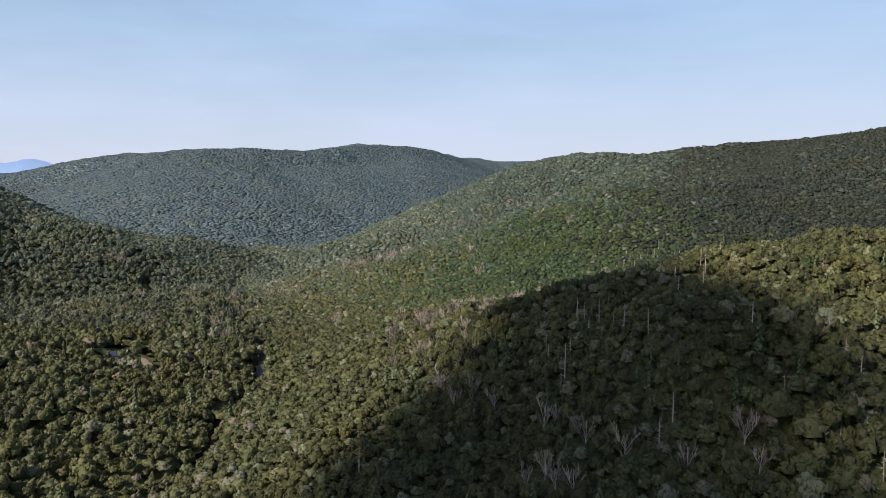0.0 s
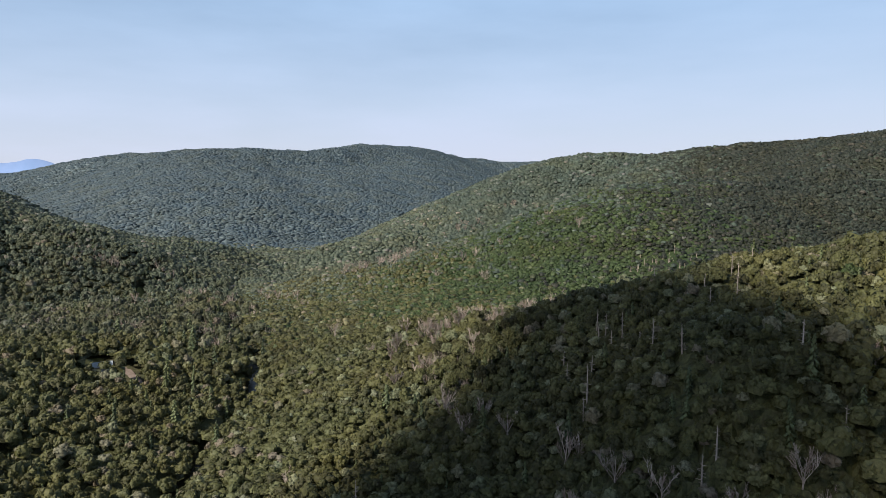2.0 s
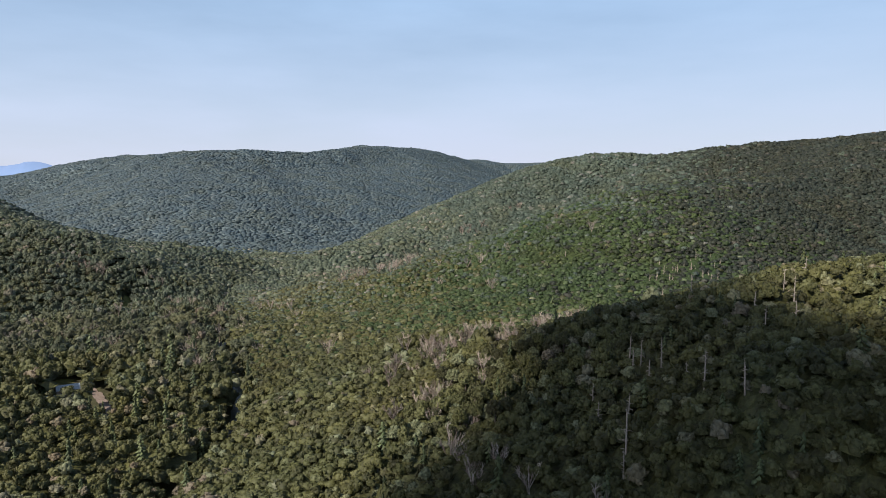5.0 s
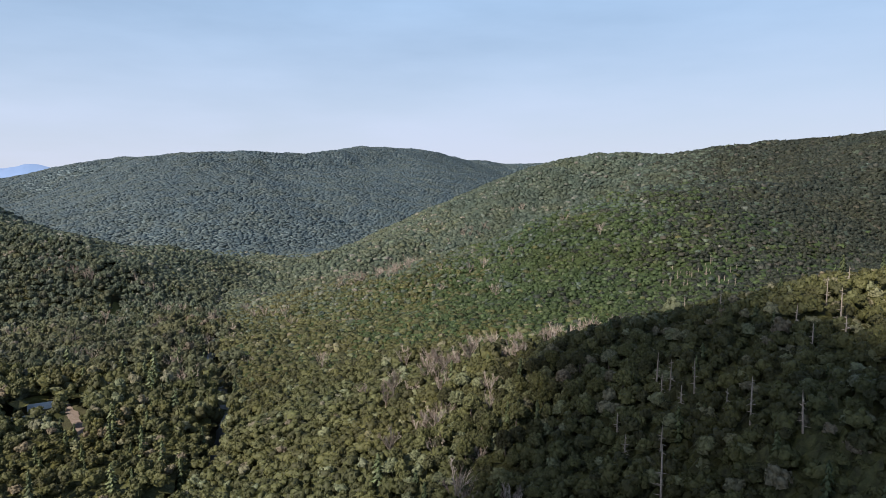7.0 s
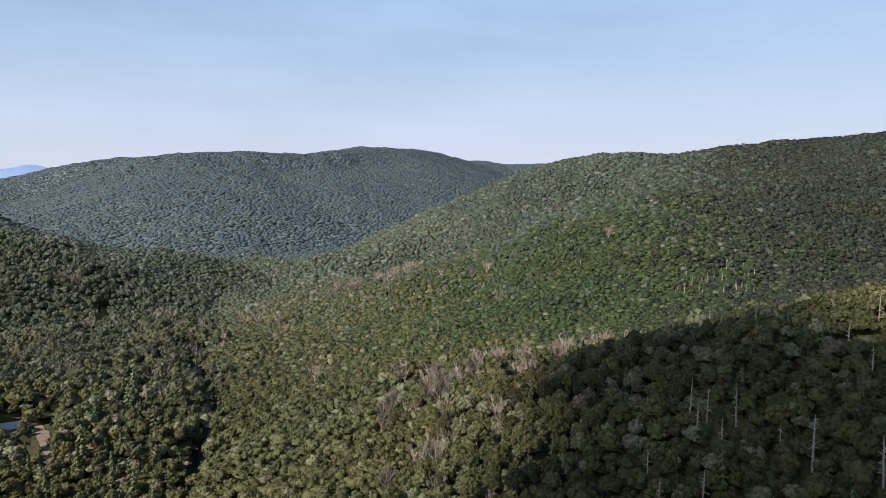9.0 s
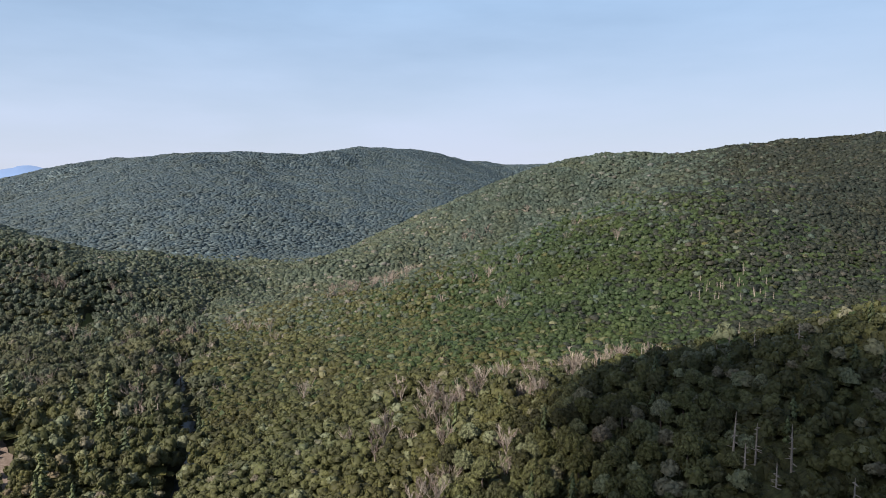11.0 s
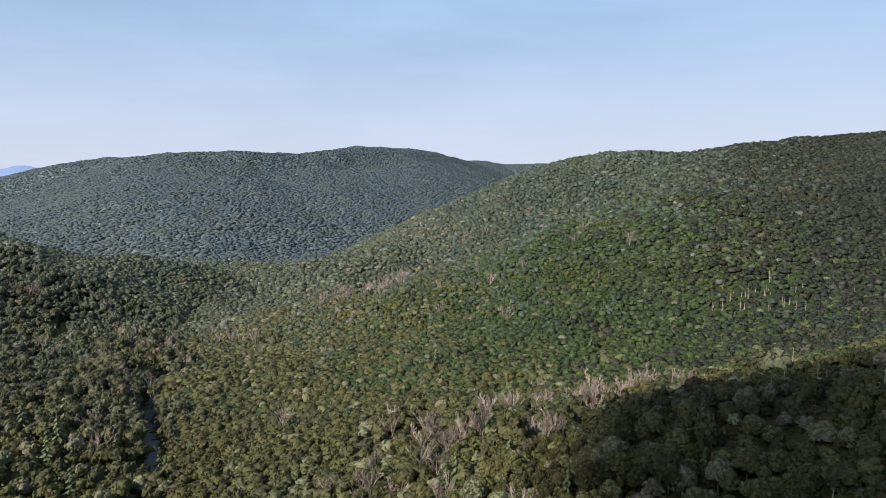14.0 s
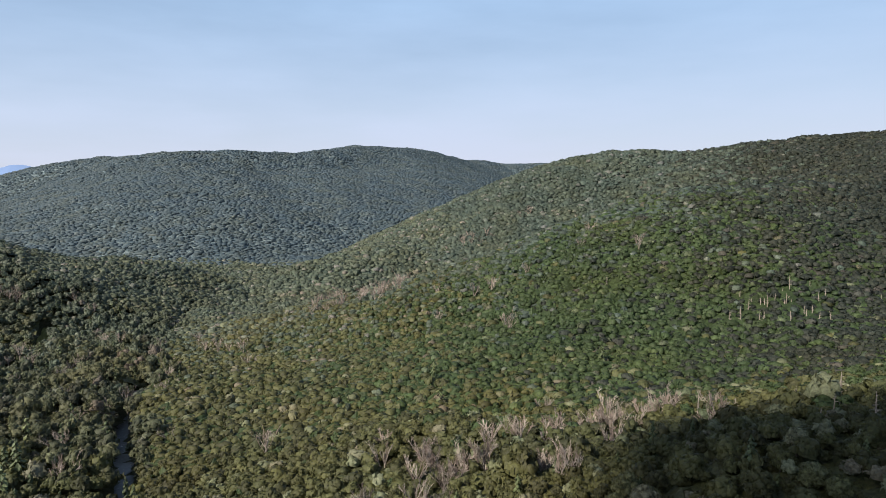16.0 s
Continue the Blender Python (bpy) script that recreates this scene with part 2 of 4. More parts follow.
# ---------------------------------------------------------------- the lie of the land
# Each ridge is a line of crest points (x, y, height above the flight level), with its flank's slope and the roundness of its top.
RIDGES = {
    "near spur": (0.39, 13, [(420, 330, -5), (300, 322, -33), (188, 312, -38.5), (124, 299, -45.5), (60, 308, -65), (10, 336, -85), (-35, 345, -98), (-95, 355, -122)]),
    "spur back": (0.52, 12, [(110, 314, -76), (76, 332, -83), (38, 374, -87), (0, 392, -88.5), (-40, 385, -100), (-80, 385, -116)]),
    "knoll": (0.90, 40, [(188, 318, -62), (135, 265, -57), (100, 225, -52), (85, 180, -95)]),
    "terrace": (0.13, 30, [(-360, 240, -92), (-270, 330, -101), (-200, 380, -107), (-215, 480, -114), (-245, 560, -119)]),
    "bench": (0.226, 51, [(280, 470, -61), (160, 495, -97), (60, 490, -90), (-10, 482, -102), (-80, 490, -110)]),
    "shoulder": (0.704, 124, [(593, 870, 56), (336, 760, -1.6), (200, 690, -14), (100, 670, -52), (-20, 668, -86), (-110, 690, -110)]),
    "right hill": (0.566, 89, [(900, 700, 96), (593, 870, 57), (416, 1080, 44.5), (340, 1150, 33.5), (250, 1200, 39.5), (165, 1185, 15.5), (76, 1150, -30), (-4, 1100, -67), (-77, 1050, -85), (-143, 1000, -103)]),
    "left hill": (0.498, 39, [(-1100, 780, 150), (-760, 790, 50), (-545, 800, -40.5), (-437, 780, -62), (-392, 800, -85), (-366, 870, -89), (-317, 950, -112)]),
    "far hill": (0.517, 89, [(-2300, 2300, -60), (-1560, 2250, 4), (-1150, 2200, 60.5), (-710, 2050, 88), (-480, 2200, 87), (-300, 2480, 123.5), (-200, 2560, 125), (-60, 2850, 114), (60, 3100, 98), (118, 3150, 99), (240, 3250, 88), (460, 3200, 85), (1400, 3200, 120)]),
    "far flank": (0.40, 330, [(-230, 2540, 92), (-170, 2150, 18), (-120, 1780, -80)]),
    "far hollow": (0.34, 380, [(-430, 2260, 52), (-340, 1960, -4), (-260, 1720, -84)]),
    "far spur": (0.40, 300, [(-710, 2050, 50), (-520, 1740, -18), (-330, 1760, -95)]),
}
BASE = -134.0


def rounded(line, steps=3):
    """The crest line bent smoothly through its points."""
    p = np.array(line, float)
    q = np.concatenate([[2 * p[0] - p[1]], p, [2 * p[-1] - p[-2]]])
    out = []
    for i in range(len(p) - 1):
        a, b, c, d = q[i:i + 4]
        for t in np.arange(steps) / steps:
            out.append(0.5 * (2 * b + (c - a) * t + (2 * a - 5 * b + 4 * c - d) * t * t + (3 * b - a - 3 * c + d) * t ** 3))
    return [tuple(v) for v in out] + [tuple(p[-1])]


CRESTS = [(slope, round_, rounded(line)) for slope, round_, line in RIDGES.values()]
_rng = np.random.RandomState(11)
WAVES = [(r * math.cos(a), r * math.sin(a), p) for r, a, p in zip(_rng.uniform(0.7, 1.4, 14), _rng.uniform(0, 6.283, 14), _rng.uniform(0, 6.283, 14))]


def ripple(x, y, length):
    """A soft irregular swell of about unit height with that wavelength."""
    k = 6.283 / length
    return sum(np.sin(k * (a * x + b * y) + p) for a, b, p in WAVES) / 3.7


def land(x, y):
    """Height of the ground at x, y (arrays)."""
    x, y = np.asarray(x, float), np.asarray(y, float)
    wx = x + 14 * ripple(x + 300, y, 420.0) * np.clip((y - 600) / 600, 0, 1)
    wy = y + 14 * ripple(x, y + 900, 420.0) * np.clip((y - 600) / 600, 0, 1)
    soft = 7.0
    total = np.exp((BASE - 0.008 * np.clip(y - 330, -200, 900) + 0 * x + 60) / soft)
    for slope, round_, line in CRESTS:
        best = np.full(x.shape, -1e4)
        for (ax, ay, az), (bx, by, bz) in zip(line, line[1:]):
            dx, dy = bx - ax, by - ay
            s = np.clip(((wx - ax) * dx + (wy - ay) * dy) / (dx * dx + dy * dy), 0, 1)
            d2 = (wx - ax - s * dx) ** 2 + (wy - ay - s * dy) ** 2
            best = np.maximum(best, az + s * (bz - az) - slope * (np.sqrt(d2 + round_ * round_) - round_))
        total = total + np.exp((np.maximum(best, -400) + 60) / soft)
    far = np.clip((y - 500) / 900, 0, 1)
    z = soft * np.log(total) - 60 + 1.0 * ripple(x, y, 60.0) + far * (2.5 * ripple(x, y, 260.0) + 1.0 * ripple(x, y, 110.0))
    return CAM_Z + z


CREEK = [(-150, 120), (-112, 200), (-96, 256), (-104, 290), (-97, 322), (-100, 346), (-112, 400), (-138, 450), (-152, 476), (-168, 519), (-173, 545), (-182, 585), (-215, 640), (-236, 720), (-262, 840)]


def creek_distance(x, y):
    best = np.full(np.shape(x), 1e9)
    for (ax, ay), (bx, by) in zip(CREEK, CREEK[1:]):
        dx, dy = bx - ax, by - ay
        s = np.clip(((x - ax) * dx + (y - ay) * dy) / (dx * dx + dy * dy), 0, 1)
        best = np.minimum(best, np.hypot(x - ax - s * dx, y - ay - s * dy))
    return best


def ground_height(x, y):
    """The land with the creek's bed cut into it."""
    d = creek_distance(np.asarray(x, float), np.asarray(y, float))
    return land(x, y) - 3.6 * np.exp(-(d / 8.0) ** 2)


def link_mesh(name, verts, faces, mats, parent=None, label="", kind="", smooth=False, mat_index=None, tone=None):
    me = bpy.data.meshes.new(name)
    v = np.asarray(verts, np.float32)
    f = np.asarray(faces, np.int32)
    k = f.shape[1]
    me.vertices.add(len(v))
    me.vertices.foreach_set("co", v.ravel())
    me.loops.add(f.size)
    me.loops.foreach_set("vertex_index", f.ravel())
    me.polygons.add(len(f))
    me.polygons.foreach_set("loop_start", np.arange(0, f.size, k, dtype=np.int32))
    if mat_index is not None:
        me.polygons.foreach_set("material_index", np.asarray(mat_index, np.int32))
    me.polygons.foreach_set("use_smooth", np.full(len(f), smooth))
    if tone is not None:
        at = me.attributes.new("tone", "FLOAT", "POINT")
        at.data.foreach_set("value", np.asarray(tone, np.float32))
    me.update(calc_edges=True)
    for m in mats:
        me.materials.append(m)
    ob = new(name, me)
    if parent:
        ob.parent = parent
    return tagged(ob, label=label, kind=kind)


def sheet(us, vs, height):
    """Vertices and quads of a grid over us x vs."""
    gx, gy = np.meshgrid(us, vs)
    verts = np.stack([gx.ravel(), gy.ravel(), height(gx, gy).ravel()], 1)
    n, m = len(us), len(vs)
    i = (np.arange(m - 1)[:, None] * n + np.arange(n - 1)[None]).ravel()
    return verts, np.stack([i, i + 1, i + n + 1, i + n], 1)


def spread(lo, hi, mid, count, tight):
    """Coordinates from lo to hi, closest round mid."""
    a, b = math.asinh((lo - mid) / tight), math.asinh((hi - mid) / tight)
    return mid + tight * np.sinh(np.linspace(a, b, count))


gv, gf = sheet(spread(-4900, 4900, -130, 240, 210), spread(-900, 4950, 420, 240, 260), ground_height)
tagged(link_mesh("ground", gv, gf, [M_GROUND], smooth=True), "dark leaf-strewn forest floor of hills and valley", "ground", kind="structure")

# ---------------------------------------------------------------- foliage templates


def icosphere(level):
    bm = bmesh.new()
    bmesh.ops.create_icosphere(bm, subdivisions=level, radius=1.0)
    v = np.array([p.co[:] for p in bm.verts])
    f = np.array([[q.index for q in p.verts] for p in bm.faces])
    bm.free()
    return v, f


ICO2 = icosphere(2)


def join(pieces):
    vs, fs, n = [], [], 0
    for v, f in pieces:
        vs.append(v)
        fs.append(f + n)
        n += len(v)
    return np.concatenate(vs), np.concatenate(fs)


def dome(rng, rings, sides, tall=0.8, rough=0.14):
    """A low-poly leafy dome of unit radius, open below."""
    v, f = [np.array([[rng.normal(0, 0.08), rng.normal(0, 0.08), tall * rng.uniform(0.9, 1.1)]])], []
    for k in range(1, rings + 1):
        a = (np.arange(sides) + 0.5 * k + rng.uniform(-0.25, 0.25, sides)) * 6.283 / sides
        tilt = 1.85 * k / rings
        rad = math.sin(min(tilt, 1.6)) * (1.0 if k < rings else 0.9) * (1 + rng.normal(0, rough, sides))
        z = math.cos(tilt) * tall * (1 + rng.normal(0, rough, sides)) + rng.normal(0, 0.08, sides)
        v.append(np.stack([np.cos(a) * rad, np.sin(a) * rad, z], 1))
    f += [[0, 1 + i, 1 + (i + 1) % sides] for i in range(sides)]
    for k in range(rings - 1):
        o, q = 1 + k * sides, 1 + (k + 1) * sides
        for i in range(sides):
            j = (i + 1) % sides
            f += [[o + i, q + i, o + j], [o + j, q + i, q + j]]
    return np.concatenate(v), np.array(f)


def leaf_tufts(rng, centres, radii, count, size):
    """Small leaf sprays that lie along the surface of the lobes and stand a little off it."""
    which = rng.randint(0, len(centres), count)
    d = rng.normal(size=(count, 3))
    d[:, 2] = np.abs(d[:, 2]) * 0.9 - 0.2
    d /= np.linalg.norm(d, axis=1)[:, None]
    p = centres[which] + d * radii[which] * rng.uniform(0.95, 1.15, (count, 1))
    inside = np.zeros(count, bool)
    for c, r in zip(centres, radii):
        inside |= (((p - c) / r) ** 2).sum(1) < 0.72
    p, d = p[~inside], d[~inside]
    n = len(p)
    side = np.cross(d, rng.normal(size=(n, 3)))
    side /= np.linalg.norm(side, axis=1)[:, None]
    along = side + d * rng.uniform(-0.2, 0.9, (n, 1))
    along /= np.linalg.norm(along, axis=1)[:, None]
    across = np.cross(d + rng.normal(size=(n, 3)) * 0.45, along)
    across /= np.linalg.norm(across, axis=1)[:, None]
    s = size * rng.uniform(0.6, 1.35, (n, 1))
    v = np.stack([p + along * s * 1.1, p - along * s * 0.6 + across * s * 0.75, p - along * s * 0.5 - across * s * 0.75], 1).reshape(-1, 3)
    return v, np.arange(3 * n).reshape(-1, 3)


def crown(rng, lobes, tufts, size, tall=0.85, lobe=0.42, sides=5, body=None):
    """A broadleaf crown of unit radius round the origin: leaf clumps crowded over a dome, highest in the middle."""
    cs, rs, pieces = [], [], []
    for i in range(lobes):
        h = 1 - 1.25 * (i + 0.5) / lobes + rng.uniform(-0.1, 0.1)
        a = i * 2.4 + rng.uniform(-0.5, 0.5)
        r = lobe * rng.uniform(0.72, 1.25)
        out = math.sqrt(max(0.05, 1 - min(h, 1) ** 2)) * (1 - r * 0.8) * rng.uniform(0.85, 1.12)
        c = np.array([math.cos(a) * out, math.sin(a) * out, h * tall * (1 - r * 0.7) * rng.uniform(0.88, 1.15)])
        cs.append(c)
        rs.append(np.array([r, r, r * 0.85]))
        v, f = dome(rng, 2, sides, 1.0, 0.16)
        pieces.append((v * rs[-1] + c, f))
    if body:
        v, f = dome(rng, 2, 7, tall, 0.1)
        pieces.append((v * body, f))
        weight = max(1, lobes // 2)
        cs += [np.zeros(3)] * weight
        rs += [np.array([body, body, body * tall])] * weight
    if tufts:
        pieces.append(leaf_tufts(rng, np.array(cs), np.array(rs), tufts, size))
    return join(pieces)


def small_crown(rng, rings, sides, tufts, size, tall=0.78):
    """A small or far crown: one rough dome with a few sprays."""
    v, f = dome(rng, rings, sides, tall, 0.17)
    if not tufts:
        return v, f
    return join([(v, f), leaf_tufts(rng, np.zeros((1, 3)), np.array([[0.95, 0.95, tall * 0.95]]), tufts, size)])


def conifer(rng, boughs, droop=0.3):
    """A pine of unit radius and 3.4 radii tall, base at the origin: flat drooping boughs set round the stem at all heights."""
    pieces = []
    for t in range(boughs):
        u = (t + rng.uniform(0, 1)) / boughs
        z = 0.7 + 2.65 * u
        l = ((1 - u) ** 0.75 * 0.9 + 0.1) * rng.uniform(0.55, 1.15)
        a = t * 2.4 + rng.uniform(-0.4, 0.4)
        w = 0.20 * l + 0.07
        d, s = np.array([math.cos(a), math.sin(a), 0]), np.array([-math.sin(a), math.cos(a), 0])
        tip = rng.uniform(-0.1, 0.12)
        v = np.array([[0, 0, z + 0.1], d * l * 0.6 + s * w + [0, 0, z - droop * l * 0.4], d * l + [0, 0, z - droop * l + tip],
                      d * l * 0.6 - s * w + [0, 0, z - droop * l * 0.4], d * l * 0.5 + [0, 0, z - 0.25 * l - 0.08]])
        pieces.append((v, np.array([[0, 1, 2], [0, 2, 3], [1, 4, 2], [2, 4, 3]])))
    return join(pieces)


def tube(points, radii, sides=5):
    """A tapered limb along a line of points."""
    p = np.asarray(points, float)
    rings = []
    for i in range(len(p)):
        d = p[min(i + 1, len(p) - 1)] - p[max(i - 1, 0)]
        d = d / (np.linalg.norm(d) + 1e-9)
        a = np.cross(d, [0.31, 0.95, 0.05] if abs(d[2]) > 0.6 else [0, 0, 1.0])
        a /= np.linalg.norm(a) + 1e-9
        b = np.cross(d, a)
        ang = np.arange(sides) * 6.283 / sides
        rings.append(p[i] + radii[i] * (np.cos(ang)[:, None] * a + np.sin(ang)[:, None] * b))
    v = np.concatenate(rings)
    f = []
    for i in range(len(p) - 1):
        for k in range(sides):
            a0, a1 = i * sides + k, i * sides + (k + 1) % sides
            f += [[a0, a1, a1 + sides], [a0, a1 + sides, a0 + sides]]
    return v, np.array(f)


rng = np.random.RandomState(5)
NEAR = [crown(rng, 24, 1700, 0.10, tall=0.9, lobe=0.30, sides=6, body=0.78) for _ in range(8)]
MIDDLE = [crown(rng, 6, 130, 0.17, tall=0.85, lobe=0.40, body=0.82) for _ in range(12)]
SMALL = [crown(rng, 3, 50, 0.24, tall=0.72, lobe=0.44, body=0.88) for _ in range(12)]
VALE = [crown(rng, 4, 62, 0.24, tall=0.85, lobe=0.44, body=0.82) for _ in range(14)]
SLIGHT = [small_crown(rng, 2, 6, 13, 0.32, 0.68) for _ in range(14)]
TINY = [small_crown(rng, 2, 6, 5, 0.38, 0.66) for _ in range(14)]
SPECK = [small_crown(rng, 2, 5, 0, 0.4, 0.4) for _ in range(14)]
FIR_NEAR = [conifer(rng, 60) for _ in range(3)]
FIR_SMALL = [conifer(rng, 22) for _ in range(3)]

# ---------------------------------------------------------------- where the trees stand
CLEARINGS = [(-194, 379, 8), (-194, 361, 6), (-210, 398, 5), (-188, 391, 4), (-180, 380, 6), (-173, 370, 6), (-166, 361, 6), (-322, 697, 5), (-317, 688, 5), (-312, 680, 5), (-290, 609, 7), (-285, 600, 7), (-280, 592, 5), (-224, 548, 7), (-258, 620, 8),
             (-257, 733, 4), (-276, 565, 4), (-181, 546, 5), (-245, 538, 5), (-211, 457, 4), (-172, 436, 6), (-188, 370, 7), (-183, 361, 6), (-178, 352, 5), (-190, 352, 5), (-163, 352, 6), (-158, 343, 5), (-178, 538, 4), (-241, 529, 4),
             (-314, 679, 5), (-310, 672, 5), (-306, 665, 5), (-302, 658, 5), (-298, 650, 4), (-284, 596, 5), (-279, 588, 5), (-275, 581, 5), (-270, 573, 4)]
SNAGS = [(56, 268), (55, 260), (58, 262), (58, 253), (63, 257), (64, 239), (65, 229), (40, 241), (47, 236), (95, 259), (112, 275), (107, 264), (70, 216), (89, 305), (66, 180), (61, 176), (123, 193), (126, 191), (97, 179), (106, 167), (113, 159), (98, 202), (115, 288), (128, 298), (99, 276), (40, 213), (43, 222), (41, 252), (-28, 210)]
HILL_SNAGS = [(89, 566), (93, 563), (120, 515), (131, 518), (152, 513), (156, 530), (162, 526), (168, 530), (172, 526), (176, 531), (167, 511), (171, 507), (175, 512), (179, 508),
              (182, 504), (187, 513), (190, 537), (116, 537), (218, 521), (77, 370), (96, 374), (95, 348), (90, 331), (97, 318), (69, 377), (66, 361)]
BARE = [(-25, 338), (-17, 333), (-8, 341), (-13, 348), (-14, 291), (-10, 294), (-8, 301), (-5, 297), (-8, 286), (10, 290), (-21, 279), (-9, 272), (-37, 345), (-22, 379), (-28, 331),
        (-5, 319), (39, 357), (48, 405), (32, 426), (63, 382), (-25, 395), (-29, 343), (-25, 355), (3, 237), (4, 230), (11, 236), (19, 220), (31, 199), (35, 200), (24, 181), (29, 178), (33, 175), (37, 172), (52, 175), (66, 167), (81, 170), (82, 163), (42, 185), (119, 202), (6, 262), (10, 299), (-56, 235), (-3, 247), (0, 243)]
HILL_BARE = [(-55, 659), (-52, 670), (-47, 680), (-40, 690), (-34, 700), (-92, 702), (-86, 708), (-98, 698), (-104, 694), (-153, 428), (-143, 415), (-154, 435), (-135, 406), (-238, 533),
             (-70, 418), (-116, 442), (-9, 586), (-255, 656), (-388, 698), (-376, 709), (-368, 712), (-355, 716), (-323, 739), (-300, 727), (-167, 616), (-198, 612)]
PINES = [(-161, 413), (-177, 423), (-298, 546), (-154, 409), (-10, 473), (65, 476), (-120, 300), (-140, 340), (-205, 420), (-128, 372), (-150, 395), (-230, 470)]
r_dead = np.random.RandomState(41)


def scatter(n, cx, cy, rx, ry):
    """n places in an oval."""
    a, q = r_dead.uniform(0, 6.283, n), np.sqrt(r_dead.uniform(0, 1, n))
    return [(cx + rx * c * k, cy + ry * d * k) for c, d, k in zip(np.cos(a), np.sin(a), q)]


BARE += scatter(10, 30, 378, 24, 13) + scatter(11, 8, 370, 26, 15) + scatter(9, 62, 372, 26, 20) + scatter(7, -8, 362, 12, 12) + scatter(5, 25, 350, 10, 8)
HILL_SNAGS += scatter(22, 166, 522, 30, 18) + scatter(4, 88, 345, 16, 20)
HILL_BARE += scatter(14, -52, 655, 16, 16) + scatter(10, -90, 655, 14, 8) + scatter(10, 24, 995, 30, 14) + scatter(8, -130, 884, 12, 10) + scatter(6, -365, 710, 26, 10) + scatter(5, 95, 1030, 16, 8) + scatter(34, -235, 560, 115, 130) + scatter(10, 60, 600, 90, 60)
KEEP_OFF = np.array(SNAGS + HILL_SNAGS + BARE + HILL_BARE + PINES)


def creek_x(y):
    return np.interp(y, [q[1] for q in CREEK], [q[0] for q in CREEK])


def open_place(x, y):
    """How near a clearing or the creek: true where no tree stands."""
    clear = creek_distance(x, y) < (3.4 + 1.1 * np.sin(y * 0.11) + 0.9 * np.sin(y * 0.043 + 1)) * np.where(y > 560, 0.45, np.where(y < 330, 0.6, 1.0))
    for cx, cy, r in CLEARINGS:
        clear |= np.hypot(x - cx, y - cy) < r + 0.4
    for cx, cy in KEEP_OFF:
        clear |= np.hypot(x - cx, y - cy) < 2.8
    return clear


def stand(lo, hi, step, seed):
    """Tree places on a jittered lattice between two distances north of the take-off, in the valley's widening reach."""
    r = np.random.RandomState(seed)
    ys = np.arange(lo, hi, step * 0.87)
    out = []
    for i, y in enumerate(ys):
        half = 0.70 * y + 34
        row = np.arange(-half, half, step) + (i % 2) * step / 2
        out.append(np.stack([row, np.full(len(row), y)], 1))
    p = np.concatenate(out)
    p += r.uniform(-0.5, 0.5, p.shape) * step
    return p[~open_place(p[:, 0], p[:, 1])]


def wood(name, label, places, templates, mat, radius, seed, tall=1.0, sink=0.0, vary=0.25, uneven=1.0, smooth=True, pale=0.07):
    """Many trees in one mesh."""
    r = np.random.RandomState(seed)
    n = len(places)
    z = ground_height(places[:, 0], places[:, 1])
    pick = r.randint(0, len(templates), n)
    rad = radius * np.exp(np.clip(r.normal(0, vary, n), -0.5, 0.42))
    oval = np.exp(r.normal(0, 0.13, n))
    tone = np.where(r.uniform(size=n) < pale, r.uniform(0.84, 1.0, n), 0.72 * r.beta(2.0, 2.2, n) + 0.04)
    turn = r.uniform(0, 6.283, n)
    lift = r.uniform(1 - 0.75 * vary * uneven, 1 + 0.85 * vary * uneven, n)
    vs, fs, ts, mi, base = [], [], [], [], 0
    for k, (tv, tf) in enumerate(templates):
        idx = np.nonzero(pick == k)[0]
        if not len(idx):
            continue
        c, s = np.cos(turn[idx])[:, None], np.sin(turn[idx])[:, None]
        x = (tv[None, :, 0] * c - tv[None, :, 1] * s) * (rad * oval)[idx, None] + places[idx, 0, None]
        y = (tv[None, :, 0] * s + tv[None, :, 1] * c) * (rad / oval)[idx, None] + places[idx, 1, None]
        zz = tv[None, :, 2] * rad[idx, None] * tall * lift[idx, None] + (z[idx] + sink * lift[idx])[:, None]
        v = np.stack([x, y, zz], 2).reshape(-1, 3)
        f = (tf[None] + (np.arange(len(idx)) * len(tv))[:, None, None]).reshape(-1, 3) + base
        vs.append(v)
        fs.append(f)
        ts.append(np.repeat(tone[idx], len(tv)))
        base += len(v)
    ob = link_mesh(name, np.concatenate(vs), np.concatenate(fs), [mat], tone=np.concatenate(ts), smooth=smooth)
    return tagged(ob, label, "forest", kind="stuff")


def flank(p):
    """True on the spur's even west flank above the creek and behind its crest, where the trees stand small and close."""
    x, y = p[:, 0], p[:, 1]
    return (x > creek_x(y) + 8 + 3 * np.sin(y * 0.09)) & ((x < -12 + 0.35 * (y - 300) + 5 * np.sin(y * 0.07)) | (y > 352 + 6 * np.sin(x * 0.1))) & (y > 190)


def westward(p):
    return p[:, 0] < creek_x(p[:, 1])


places_w, places_e = stand(140, 420, 3.9, 21), stand(146, 420, 3.3, 29)
places = np.concatenate([places_w[westward(places_w)], places_e[~westward(places_e)]])
places = places[~flank(places)]
placesf = stand(185, 424, 3.0, 20)
placesf = placesf[flank(placesf)]
near_zone = (np.abs(places[:, 0] + 2) < 0.6 * (places[:, 1] - 20)) & (places[:, 1] < 345)
r0 = np.random.RandomState(77)


def soft_step(v):
    return 1 / (1 + np.exp(-v))


def greener(p):
    """True for trees of the green bowl under the shoulder, thinning out towards the valley and the spur."""
    return r0.uniform(size=len(p)) < soft_step((p[:, 0] + 25) / 22) * soft_step((p[:, 1] - 445 + 50 * soft_step((p[:, 0] - 45) / 16)) / 24)


fir = r0.uniform(size=len(places)) < np.where(places[:, 0] < -90, 0.07, 0.035)
